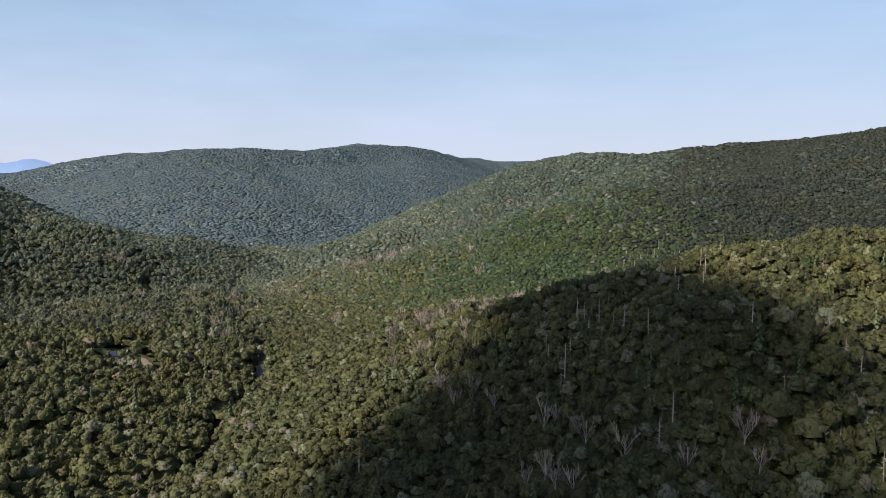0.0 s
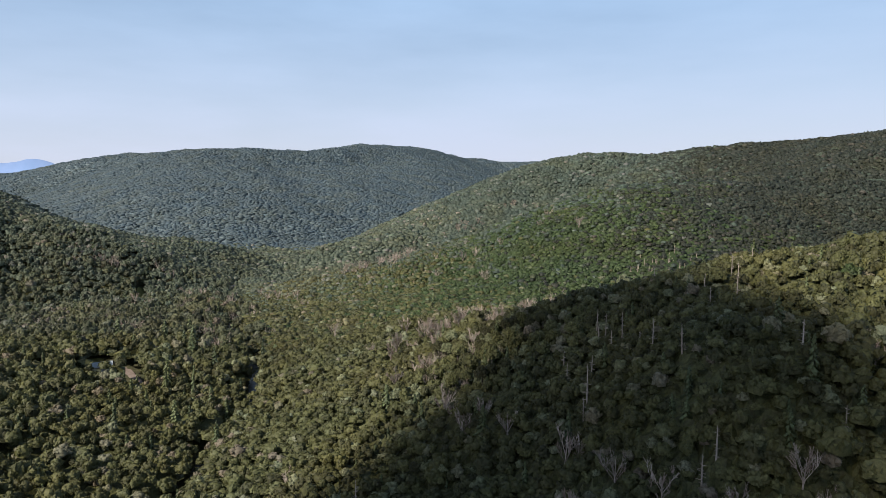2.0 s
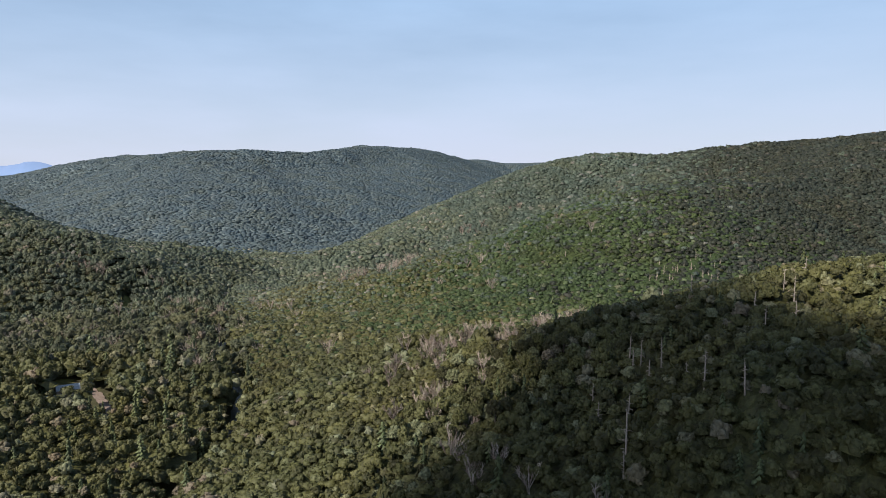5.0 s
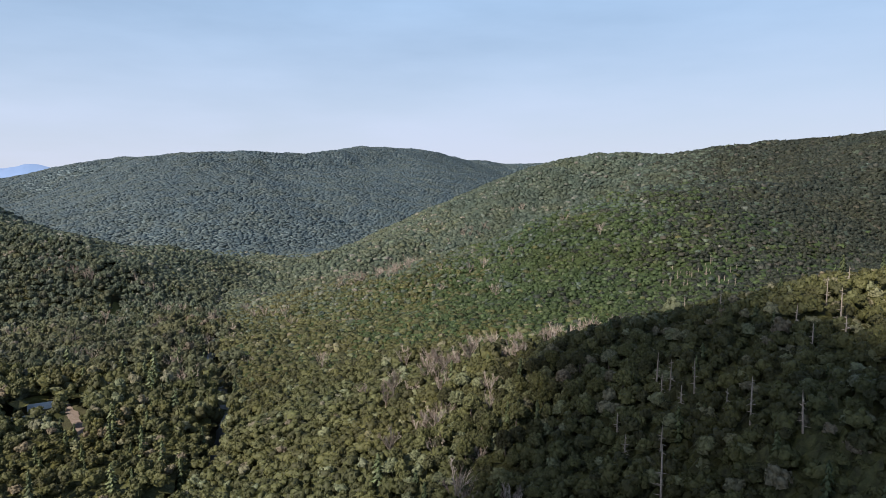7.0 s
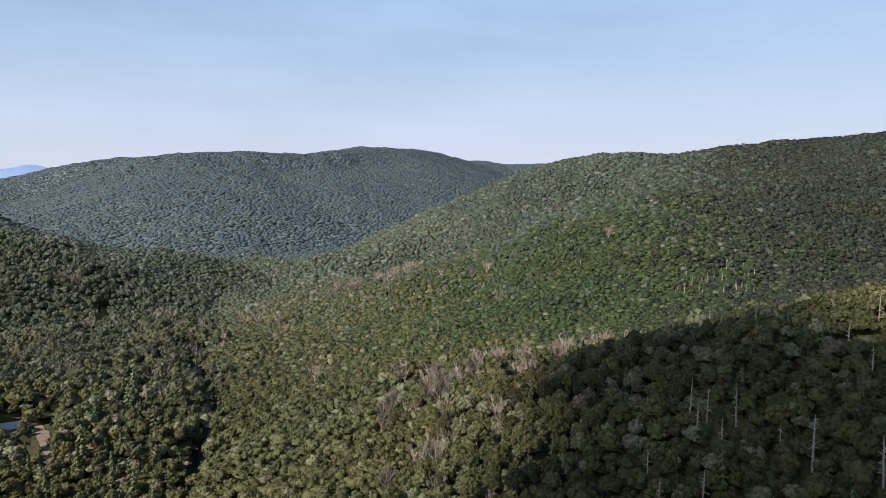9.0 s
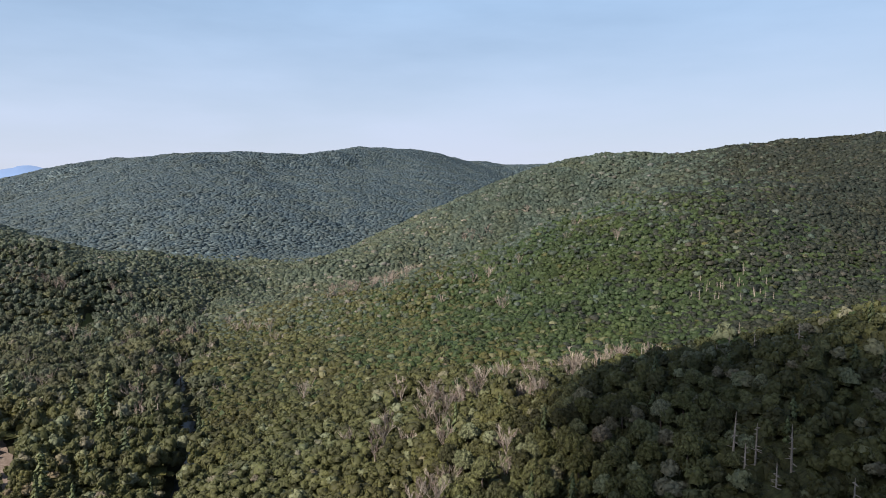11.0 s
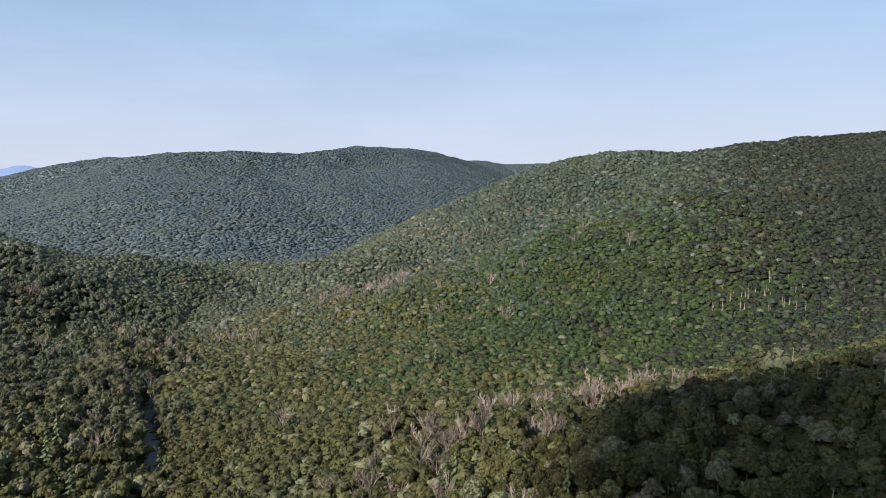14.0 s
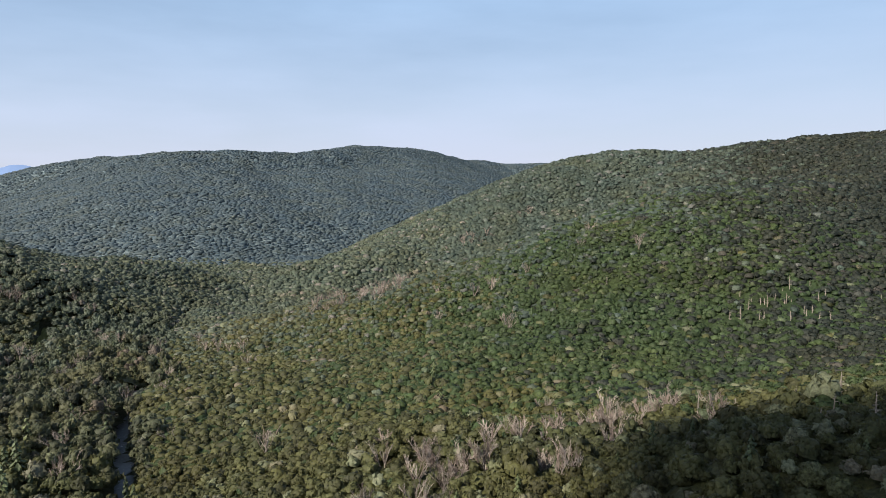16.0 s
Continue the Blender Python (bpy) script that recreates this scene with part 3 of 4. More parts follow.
greenf = greener(placesf)
score = np.hypot((places[:, 0] - 15) / 1.6, places[:, 1] - 292) + r0.uniform(0, 25, len(places))
score[fir | ~near_zone] = 1e9
single = np.zeros(len(places), bool)
single[np.argsort(score)[:290]] = True
green = greener(places) & ~(near_zone & (places[:, 1] < 340))
wood("broadleaf_wood", "dense olive-green broadleaf wood on the near spur", places[near_zone & ~single & ~fir & ~green], MIDDLE, M_LEAF_WOOD, 2.0, 1, sink=9.8, vary=0.28, pale=0.12)
wood("broadleaf_wood", "dense olive-green broadleaf wood along the valley floor", places[~near_zone & ~single & ~fir & ~green], VALE, M_LEAF_WOOD, 2.6, 2, sink=9.8, vary=0.3, uneven=1.5)
wood("broadleaf_wood", "green young broadleaf wood at the foot of the slope", places[green & ~fir], SMALL, M_LEAF_SLOPE, 2.5, 7, sink=9.8, vary=0.22)
wood("broadleaf_wood", "even olive-green young wood on the spur's flank", placesf[~greenf], SMALL, M_LEAF_WOOD, 2.05, 8, sink=10.2, vary=0.24, uneven=0.7)
wood("broadleaf_wood", "even green young wood behind the spur's crest", placesf[greenf], SMALL, M_LEAF_SLOPE, 2.05, 10, sink=10.2, vary=0.24, uneven=0.7)
wood("conifer_wood", "dark green conifers scattered among broadleaf trees", places[fir], FIR_NEAR, M_NEEDLE_WOOD, 2.4, 3, tall=1.5, sink=0.3)


def hillside(places, templates, radius, sink, seed):
    """The woods of the hillsides and the valley head, each leaf tone in a mesh of its own, blending where tones meet.
    """
    x, y = places[:, 0], places[:, 1]
    bowl = greener(places)
    # share of trees with haze in their colour, rising with distance north
    hazed = r0.uniform(size=len(places)) < soft_step((y - 655) / 42)
    # the dark brownish tone takes over towards the right
    umber = r0.uniform(size=len(places)) < soft_step((x - 0.39 * (y - 138)) / 34)
    west = r0.uniform(size=len(places)) < 0.3 * soft_step((-x - 0.45 * (y - 138)) / 45)
    leaf_tones = [("fresh green broadleaf wood covering the rounded hillside", M_LEAF_SLOPE, bowl & ~hazed & ~umber),
             ("green broadleaf wood up to the hill crests, greyed as by haze", M_LEAF_HILL_HAZED, hazed & ((bowl & ~umber) | (~bowl & west))),
             ("dark brownish-green broadleaf wood on the steep hillside", M_LEAF_UMBER, bowl & umber),
             ("olive-green broadleaf wood on the slope above the creek", M_LEAF_WOOD, ~bowl & ~hazed),
             ("broadleaf wood in the valley head, paled to grey-green as by haze", M_LEAF_VALE_HAZED, ~bowl & hazed & ~west)]
    for n, (label, mat, which) in enumerate(leaf_tones):
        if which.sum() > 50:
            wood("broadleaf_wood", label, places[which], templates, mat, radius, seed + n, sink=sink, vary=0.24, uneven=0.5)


def vale(p):
    """True on the valley floor west of the creek, where older, larger trees stand."""
    return (p[:, 0] < creek_x(p[:, 1]) + 9 + 4 * np.sin(p[:, 1] * 0.06) + 3 * np.sin(p[:, 1] * 0.17)) & (p[:, 1] < 765 + 12 * np.sin(p[:, 0] * 0.09))


placesv = stand(420, 785, 4.1, 26)
placesv = placesv[vale(placesv)]
firv = r0.uniform(size=len(placesv)) < np.where(placesv[:, 0] < -110, 0.11, 0.03)
# the farther valley trees take the colour paled for haze
hazedv = r0.uniform(size=len(placesv)) < soft_step((placesv[:, 1] - 640) / 34)
wood("broadleaf_wood", "olive-grey broadleaf wood of large trees along the creek", placesv[~firv & ~hazedv], VALE, M_LEAF_VALLEY, 2.75, 31, sink=10.0, vary=0.3, uneven=1.5)
wood("broadleaf_wood", "broadleaf wood of large valley trees, paled to grey-green as by haze", placesv[~firv & hazedv], VALE, M_LEAF_VALE_HAZED, 2.75, 32, sink=10.0, vary=0.27, uneven=1.4)
wood("conifer_wood", "dark green conifers scattered through the valley wood", placesv[firv], FIR_SMALL, M_NEEDLE_WOOD, 2.7, 33, tall=1.5, sink=0.3)
places2 = stand(420, 650, 2.9, 22)
places2 = places2[~vale(places2)]
fir2 = r0.uniform(size=len(places2)) < np.where(places2[:, 0] < -120, 0.03, 0.004)
hillside(places2[~fir2], SLIGHT, 2.05, 10.6, 100)
wood("conifer_wood", "dark conifers dotted through the hillside wood", places2[fir2], FIR_SMALL, M_NEEDLE_WOOD, 2.4, 5, tall=1.5, sink=0.3)


def facing(p):
    """True on slopes that rise to the north and on level ground; slopes that fall to the north carry sparser, broader trees."""
    return ground_height(p[:, 0], p[:, 1] + 6.0) - ground_height(p[:, 0], p[:, 1]) > -1.2


places3 = stand(650, 890, 3.5, 23)
places3 = places3[~vale(places3)]
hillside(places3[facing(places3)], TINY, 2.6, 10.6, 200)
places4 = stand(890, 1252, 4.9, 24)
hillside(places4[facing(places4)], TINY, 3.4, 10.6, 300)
pb = np.stack(np.meshgrid(np.arange(-300, 300, 8.6), np.arange(-170, 150, 7.6)), 2).reshape(-1, 2)
pb = pb + r0.uniform(-2.6, 2.6, pb.shape)
pb = pb[~open_place(pb[:, 0], pb[:, 1]) & (np.abs(pb[:, 0]) > 0.70 * (pb[:, 1] - 123))]
wood("broadleaf_wood", "green broadleaf wood at the valley's mouth", pb, TINY, M_LEAF_WOOD, 4.3, 34, sink=8.2, vary=0.22)
places5 = stand(650, 1252, 7.0, 25)
wood("broadleaf_wood", "broad-crowned trees on the hills' far slopes", places5[~facing(places5)], SPECK, M_LEAF_HILL_HAZED, 4.7, 9, sink=9.6, vary=0.22)


def understory(name, label, lo, hi, rows, turn, columns, mat, height, seed, east=False, west=False):
    """Shrubs and low branches that close the wood under the crowns, left out over the creek and clearings."""
    r = np.random.RandomState(seed)
    a = np.radians(np.linspace(-turn, turn, columns))
    d = lo * (hi / lo) ** np.linspace(0, 1, rows)
    ga, gd = np.meshgrid(a, d)
    x, y = np.sin(ga) * gd, np.cos(ga) * gd
    z = ground_height(x, y) + height + r.normal(0, 0.8, x.shape)
    i = (np.arange(rows - 1)[:, None] * columns + np.arange(columns - 1)[None]).ravel()
    f = np.stack([i, i + 1, i + columns + 1, i + columns], 1)
    fx, fy = x.ravel()[f].mean(1), y.ravel()[f].mean(1)
    clear = creek_distance(fx, fy) < np.where(fy < 330, 3.5, np.where(fy < 500, 6.5, np.where(fy < 560, 4.5, 1.5)))
    for cx, cy, q in CLEARINGS:
        clear |= np.hypot(fx - cx, fy - cy) < q
    if east:
        clear |= vale(np.stack([fx + 4, fy], 1))
    if west:
        clear |= ~vale(np.stack([fx - 4, fy - 4], 1))
    ob = link_mesh(name, np.stack([x.ravel(), y.ravel(), z.ravel()], 1), f[~clear], [mat], tone=r.uniform(0.1, 0.6, x.size))
    return tagged(ob, label, "undergrowth", kind="stuff")


understory("undergrowth", "shaded green undergrowth beneath the near trees", 118, 430, 170, 38, 200, M_SHRUB, 8.9, 61, east=True)
understory("undergrowth", "dark undergrowth beneath the trees west of the creek", 118, 430, 110, 38, 140, M_SHRUB, 7.6, 65, west=True)
understory("undergrowth", "green undergrowth beneath the trees of the bowl", 425, 650, 90, 37, 220, M_SHRUB_SLOPE, 10.8, 63, east=True)
understory("undergrowth", "shaded undergrowth beneath the valley trees", 425, 780, 80, 37, 200, M_SHRUB, 8.0, 64, west=True)
understory("undergrowth", "green undergrowth beneath the hillside trees, greyed as by haze", 640, 1250, 100, 37, 200, M_SHRUB_HAZED, 10.8, 62, east=True)

# near trees, one by one
models = []
for k, (cv, cf) in enumerate(NEAR):
    tree = tagged(new("broadleaf_tree"), "green broadleaf tree with a lumpy full crown", "tree", "trees on the near spur")
    bend = rng.uniform(-0.5, 0.5, (4, 2))
    tv, tf = tube([(0, 0, -0.6), (bend[0, 0], bend[0, 1], 4), (bend[1, 0], bend[1, 1], 8), (bend[2, 0], bend[2, 1], 12)], [0.32, 0.24, 0.17, 0.06], 6)
    link_mesh("trunk", tv, tf, [M_BARK], tree, "grey-brown bark trunk", smooth=True)
    link_mesh("crown", cv * np.array([2.15, 2.15, 2.5]) + np.array([0, 0, 9.9]), cf, [M_LEAF], tree, smooth=True)
    models.append(tree)
for n, i in enumerate(np.nonzero(single)[0]):
    x, y = places[i]
    s = math.exp(r0.normal(0, 0.15))
    m = pose(x, y, float(ground_height(x, y)), 0, 0, r0.uniform(0, 360)) @ Matrix.Diagonal((s, s, s * r0.uniform(0.9, 1.15), 1))
    if n < len(models):
        models[n].matrix_basis = m
    else:
        src = models[n % len(models)]
        t = copy_thing(src, m)
        t.scale = (s, s, s * 1.02)

# ---------------------------------------------------------------- far wooded hills, one rough canopy


def canopy_height(x, y, cell, dome):
    """The tops of far woods: a dome for each tree on a jittered lattice."""
    gx, gy = np.floor(x / cell), np.floor(y / cell)
    best = np.full(x.shape, -9.0)
    for i in (-1, 0, 1):
        for j in (-1, 0, 1):
            cx, cy = gx + i, gy + j
            h1 = np.modf(np.abs(np.sin(cx * 12.9898 + cy * 78.233) * 43758.5453))[0]
            h2 = np.modf(np.abs(np.sin(cx * 39.3468 + cy * 11.135) * 24634.6345))[0]
            h3 = np.modf(np.abs(np.sin(cx * 73.156 + cy * 52.235) * 15731.743))[0]
            d2 = ((x - (cx + h1) * cell) ** 2 + (y - (cy + h2) * cell) ** 2) / (cell * 0.62) ** 2
            best = np.maximum(best, dome * (1 - d2) + 0.8 * dome * h3)
    return np.clip(best, -0.5 * dome, 3 * dome)


def far_canopy(name, label, mat, lo, hi, rows, turn, columns, power, cell, dome, height):
    """Woods from one distance to another as a rough sheet of tree tops."""
    a = np.radians(np.linspace(-turn, turn, columns))
    d = lo + (hi - lo) * np.linspace(0, 1, rows) ** power
    ga, gd = np.meshgrid(a, d)
    x, y = np.sin(ga) * gd, np.cos(ga) * gd
    z = land(x, y) + height + canopy_height(x, y, cell, dome)
    i = (np.arange(rows - 1)[:, None] * columns + np.arange(columns - 1)[None]).ravel()
    v = np.stack([x.ravel(), y.ravel(), z.ravel()], 1)
    ob = link_mesh(name, v, np.stack([i, i + 1, i + columns + 1, i + columns], 1), [mat])
    return tagged(ob, label, "forest", kind="stuff")


# the canopy's blue is haze put into its leaf colour
far_canopy("far_wood", "wooded far hills with a rough canopy, haze-blue leaf colour", M_CANOPY_HAZE, 1236, 3650, 190, 40, 420, 1.15, 7.0, 0.6, 10.6)

# single tree tops over the far hill's near side
places6 = np.concatenate([stand(1236, 2000, 7.0, 27), stand(2000, 3350, 8.2, 28)])
places6 = places6[(places6[:, 0] > -1620) & (places6[:, 0] < 460) & ((places6[:, 1] < 2620) | (places6[:, 0] > -260))]
places6 = places6[facing(places6) & ((places6[:, 1] > 1500) | (places6[:, 0] > -1250)) & (places6[:, 0] < np.where(places6[:, 1] < 1650, 40, 230) + 0.5 * np.clip(places6[:, 1] - 2500, 0, None))]
wood("far_wood", "wood of rounded trees on the far hill, haze-blue leaf colour", places6, SPECK, M_LEAF_HAZE, 5.6, 71, sink=11.0, vary=0.2, uneven=0.25, pale=0.06)

# the blue mountain beyond the valley's end; haze is painted as blue colour and glow
mr = np.random.RandomState(3)
bx = np.linspace(-4300, -2450, 60)
crest = CAM_Z + 118 + 26 * np.exp(-((bx + 2960) / 130.0) ** 2) - 60 * np.clip((bx + 2860) / 400.0, 0, 2) ** 1.2 + 5 * np.sin(bx / 60.0) + mr.normal(0, 1.5, 60)
mv = np.concatenate([np.stack([bx, np.full(60, 4560.0), np.full(60, 20.0)], 1), np.stack([bx, np.full(60, 4680.0), crest], 1), np.stack([bx, np.full(60, 4900.0), np.full(60, 10.0)], 1)])
k = np.arange(59)
mf = np.concatenate([np.stack([k, k + 1, k + 61, k + 60], 1), np.stack([k + 60, k + 61, k + 121, k + 120], 1)])
M_BLUE, nt, b = shader("blue distance", 1.0, 0.0)
n = noise_at(nt, 0.01, 4.0)
r = ramp(nt, [(0.3, (0.13, 0.19, 0.32)), (0.7, (0.15, 0.21, 0.35))])
nt.links.new(n.outputs[0], r.inputs[0])
nt.links.new(r.outputs[0], b.inputs["Base Color"])
nt.links.new(r.outputs[0], b.inputs["Emission Color"])
b.inputs["Emission Strength"].default_value = 0.26
tagged(link_mesh("backdrop", mv, mf, [M_BLUE], smooth=True), "pale haze-blue mountain far beyond the valley", "mountain", kind="structure")

# ---------------------------------------------------------------- the cloud whose shade lies on the near spur
M_CLOUD, nt, b = shader("white cloud", 1.0, 0.0)
n = noise_at(nt, 0.05, 5.0)
r = ramp(nt, [(0.3, (0.75, 0.76, 0.78)), (0.7, (0.92, 0.92, 0.92))])
nt.links.new(n.outputs[0], r.inputs[0])
nt.links.new(r.outputs[0], b.inputs["Base Color"])
veil = nt.nodes.new("ShaderNodeBsdfTransparent")
thin = nt.nodes.new("ShaderNodeMixShader")
thin.inputs[0].default_value = 0.32
nt.links.new(b.outputs[0], thin.inputs[1])
nt.links.new(veil.outputs[0], thin.inputs[2])
nt.links.new(thin.outputs[0], nt.nodes["Material Output"].inputs["Surface"])
cloud_rng = np.random.RandomState(9)
pieces = []
for cx, cy, radius in [(62, 342, 22), (86, 330, 20), (42, 342, 15), (52, 316, 35), (78, 300, 30), (30, 298, 18), (48, 266, 31), (82, 252, 30), (20, 258, 21), (36, 214, 48), (70, 205, 42), (-3, 226, 32), (-12, 190, 42), (24, 180, 66), (66, 150, 54), (30, 105, 84), (106, 322, 17), (96, 222, 32), (98, 272, 22), (102, 190, 34)]:
    foot = Vector((cx, cy, float(land(cx, cy)) + 12))
    at = foot + TO_SUN * 2800
    v = ICO2[0] * (1 + cloud_rng.normal(size=(len(ICO2[0]), 1)) * 0.05)
    pieces.append((v * np.array([radius, radius, radius * 0.33]) + np.array(at), ICO2[1]))
cv, cf = join(pieces)
tagged(link_mesh("cloud", cv, cf, [M_CLOUD], smooth=True), "small white fair-weather cloud drifting above the valley", "cloud", kind="structure")

# ---------------------------------------------------------------- creek


def ribbon(line, half, lift_by, step=4.0, wobble=0.0, seed=1):
    """A strip along a line, its sides wavering."""
    r = np.random.RandomState(seed)
    pts = []
    for (ax, ay), (bx_, by_) in zip(line, line[1:]):
        m = max(2, int(math.hypot(bx_ - ax, by_ - ay) / step))
        pts += [(ax + (bx_ - ax) * i / m, ay + (by_ - ay) * i / m) for i in range(m)]
    p = np.array(pts)
    for _ in range(3):
        p[1:-1] = (p[:-2] + p[1:-1] * 2 + p[2:]) / 4
    d = np.gradient(p, axis=0)
    d /= np.linalg.norm(d, axis=1)[:, None]
    nrm = np.stack([-d[:, 1], d[:, 0]], 1)
    rows = []
    for u in (-1, -0.5, 0, 0.5, 1):
        q = p + nrm * (half * u + wobble * r.normal(size=len(p)) * abs(u))[:, None]
        mid = ground_height(p[:, 0], p[:, 1])
        rows.append(np.stack([q[:, 0], q[:, 1], mid + lift_by], 1))
    v = np.stack(rows, 1).reshape(-1, 3)
    i = (np.arange(len(p) - 1)[:, None] * 5 + np.arange(4)[None]).ravel()
    return v, np.stack([i, i + 1, i + 6, i + 5], 1)


M_WATER, nt, b = shader("creek water", 0.35, 0.35)
n = noise_at(nt, 0.8, 4.0)
# base kept extra dark in place of the bank trees' shade
r = ramp(nt, [(0.35, (0.016, 0.018, 0.022)), (0.64, (0.040, 0.042, 0.048)), (0.74, (0.32, 0.32, 0.33))])
nt.links.new(n.outputs[0], r.inputs[0])
nt.links.new(r.outputs[0], b.inputs["Base Color"])
bumped(nt, b, n.outputs[0], 0.5, 0.15)
wv, wf = ribbon(CREEK, 3.8, 0.9, wobble=0.5, seed=4)
tagged(link_mesh("water", wv, wf, [M_WATER], smooth=True), "narrow dark creek with pale riffles", "creek", kind="structure")

M_GRAVEL, nt, b = shader("gravel", 0.95, 0.15)
n = noise_at(nt, 1.5, 5.0)
r = ramp(nt, [(0.3, (0.16, 0.12, 0.10)), (0.55, (0.28, 0.23, 0.19)), (0.75, (0.42, 0.38, 0.34))])
nt.links.new(n.outputs[0], r.inputs[0])
nt.links.new(r.outputs[0], b.inputs["Base Color"])
bumped(nt, b, n.outputs[0], 0.9, 0.2)


def patch(name, label, category, cx, cy, rx, ry, turn, mat, height=0.35, seed=1):
    """A low irregular mound of gravel, earth or grass lying on the ground."""
    r = np.random.RandomState(seed)
    wob = 1 + 0.25 * np.sin(np.arange(20) * 6.283 / 20 * 3 + r.uniform(0, 6)) * r.uniform(0.4, 1) + r.normal(0, 0.06, 20)
    ca, sa = math.cos(radians(turn)), math.sin(radians(turn))
    v = []
    for q in (1.0, 0.75, 0.45, 0.0):
        for i in range(20):
            a = 6.283 * i / 20
            x, y = rx * q * wob[i] * math.cos(a), ry * q * wob[i] * math.sin(a)
            v.append((cx + ca * x - sa * y, cy + sa * x + ca * y, height * (1 - q * q) + (0.0 if q < 1 else -0.4) + r.normal(0, 0.05)))
    v = np.array(v)
    v[:, 2] += ground_height(v[:, 0], v[:, 1]) + 0.25
    f = [[j * 20 + i, j * 20 + (i + 1) % 20, (j + 1) * 20 + (i + 1) % 20, (j + 1) * 20 + i] for j in range(3) for i in range(20)]
    return tagged(link_mesh(name, v, f, [mat], smooth=True), label, category, kind="structure")


for i, (cx, cy, rx, ry, turn) in enumerate([(-94, 322, 5, 3, 60), (-102, 312, 4, 2, 40), (-170, 532, 4, 2.2, 30), (-135, 447, 3, 1.4, 60), (-107, 390, 3, 1.5, 70), (-176, 549, 3.5, 1.6, 20)]):
    patch("gravel_bar", "pale brown gravel bar beside the creek", "gravel", cx, cy, rx, ry, turn, M_GRAVEL, 0.3, i)

M_EARTH, nt, b = shader("reddish earth", 0.95, 0.1)
n = noise_at(nt, 0.9, 5.0)
r = ramp(nt, [(0.3, (0.14, 0.105, 0.085)), (0.7, (0.25, 0.195, 0.165))])
nt.links.new(n.outputs[0], r.inputs[0])
nt.links.new(r.outputs[0], b.inputs["Base Color"])
bumped(nt, b, n.outputs[0], 0.6, 0.15)
DRIVE = [(-196, 397), (-190, 391), (-181, 381), (-173, 370), (-165, 361), (-158, 350)]
dv, df = ribbon(DRIVE, 2.4, 0.3, step=2.0, wobble=0.3, seed=8)
dv[:, 2] = ground_height(dv[:, 0], dv[:, 1]) + 0.3
tagged(link_mesh("road", dv, df, [M_EARTH], smooth=True), "reddish-brown earth drive between trees", "drive", kind="structure")

M_GRASS, nt, b = shader("meadow", 0.9, 0.2)
n = noise_at(nt, 0.7, 5.0)
r = ramp(nt, [(0.3, (0.10, 0.11, 0.030)), (0.7, (0.21, 0.19, 0.070))])
nt.links.new(n.outputs[0], r.inputs[0])
nt.links.new(r.outputs[0], b.inputs["Base Color"])
bumped(nt, b, n.outputs[0], 0.8, 0.3)
patch("meadow", "small yellow-green grass clearing in the woods", "meadow", -318, 690, 14, 6, 121, M_GRASS, 0.6, 31)
patch("meadow", "small ochre grass clearing in the valley wood", "meadow", -286, 602, 16, 7, 121, M_GRASS, 0.6, 33)
patch("meadow", "small shaded grass clearing by the house", "meadow", -210, 398, 8, 6, 40, M_GRASS, 0.4, 32)

# ---------------------------------------------------------------- bare and dead trees


def limb_mesh(r, root, way, length, thick, twigs, spread_by):
    """A limb with its twigs, as one mesh."""
    way = np.array(way) / np.linalg.norm(way)
    pts = [np.array(root)]
    d = way.copy()
    for i in range(4):
        d = d + r.normal(0, 0.14, 3) + [0, 0, 0.06]
        d /= np.linalg.norm(d)
        pts.append(pts[-1] + d * length / 4)
    pieces = [tube(pts, [thick, thick * 0.75, thick * 0.55, thick * 0.4, thick * 0.18], 4)]
    for _ in range(twigs):
        u = r.uniform(0.25, 1.0) * 3.99
        i = int(u)
        p = pts[i] + (pts[i + 1] - pts[i]) * (u - i)
        q = way + r.normal(0, spread_by, 3) + [0, 0, 0.35]
        q /= np.linalg.norm(q)
        l = length * r.uniform(0.25, 0.5)
        m = p + q * l * 0.5 + r.normal(0, 0.06 * l, 3)
        e = p + q * l + r.normal(0, 0.1 * l, 3)
        pieces.append(tube([p, m, e], [0.075, 0.06, 0.03], 3))
        for _ in range(2):
            w = q + r.normal(0, spread_by, 3)
            w /= np.linalg.norm(w)
            pieces.append(tube([m, m + w * l * 0.55], [0.055, 0.025], 3))
    return join(pieces)


def bare_tree(r, height, label, group, twigs=8):
    tree = tagged(new("bare_tree"), label, "tree", group)
    fork = height * r.uniform(0.38, 0.5)
    lean = r.normal(0, 0.5, 2)
    tv, tf = tube([(0, 0, -0.6), (lean[0] * 0.4, lean[1] * 0.4, fork * 0.5), (lean[0], lean[1], fork), (lean[0] * 1.6, lean[1] * 1.6, height * 0.93)], [0.30, 0.24, 0.2, 0.04], 6)
    link_mesh("trunk", tv, tf, [M_DEAD], tree, smooth=True)
    count = r.randint(6, 9)
    for i in range(count):
        a = 6.283 * (i + r.uniform(-0.3, 0.3)) / count
        u = r.uniform(0, 0.55)
        root = (lean[0] * (1 + u * 0.6), lean[1] * (1 + u * 0.6), fork + u * (height - fork) * 0.9)
        out = r.uniform(0.3, 0.9)
        lv, lf = limb_mesh(r, root, (math.cos(a) * out, math.sin(a) * out, 1.0), (height - root[2]) * r.uniform(0.75, 1.05), 0.12, twigs, 0.30)
        link_mesh("limb", lv, lf, [M_TWIG if i % 2 else M_DEAD], tree)
    return tree


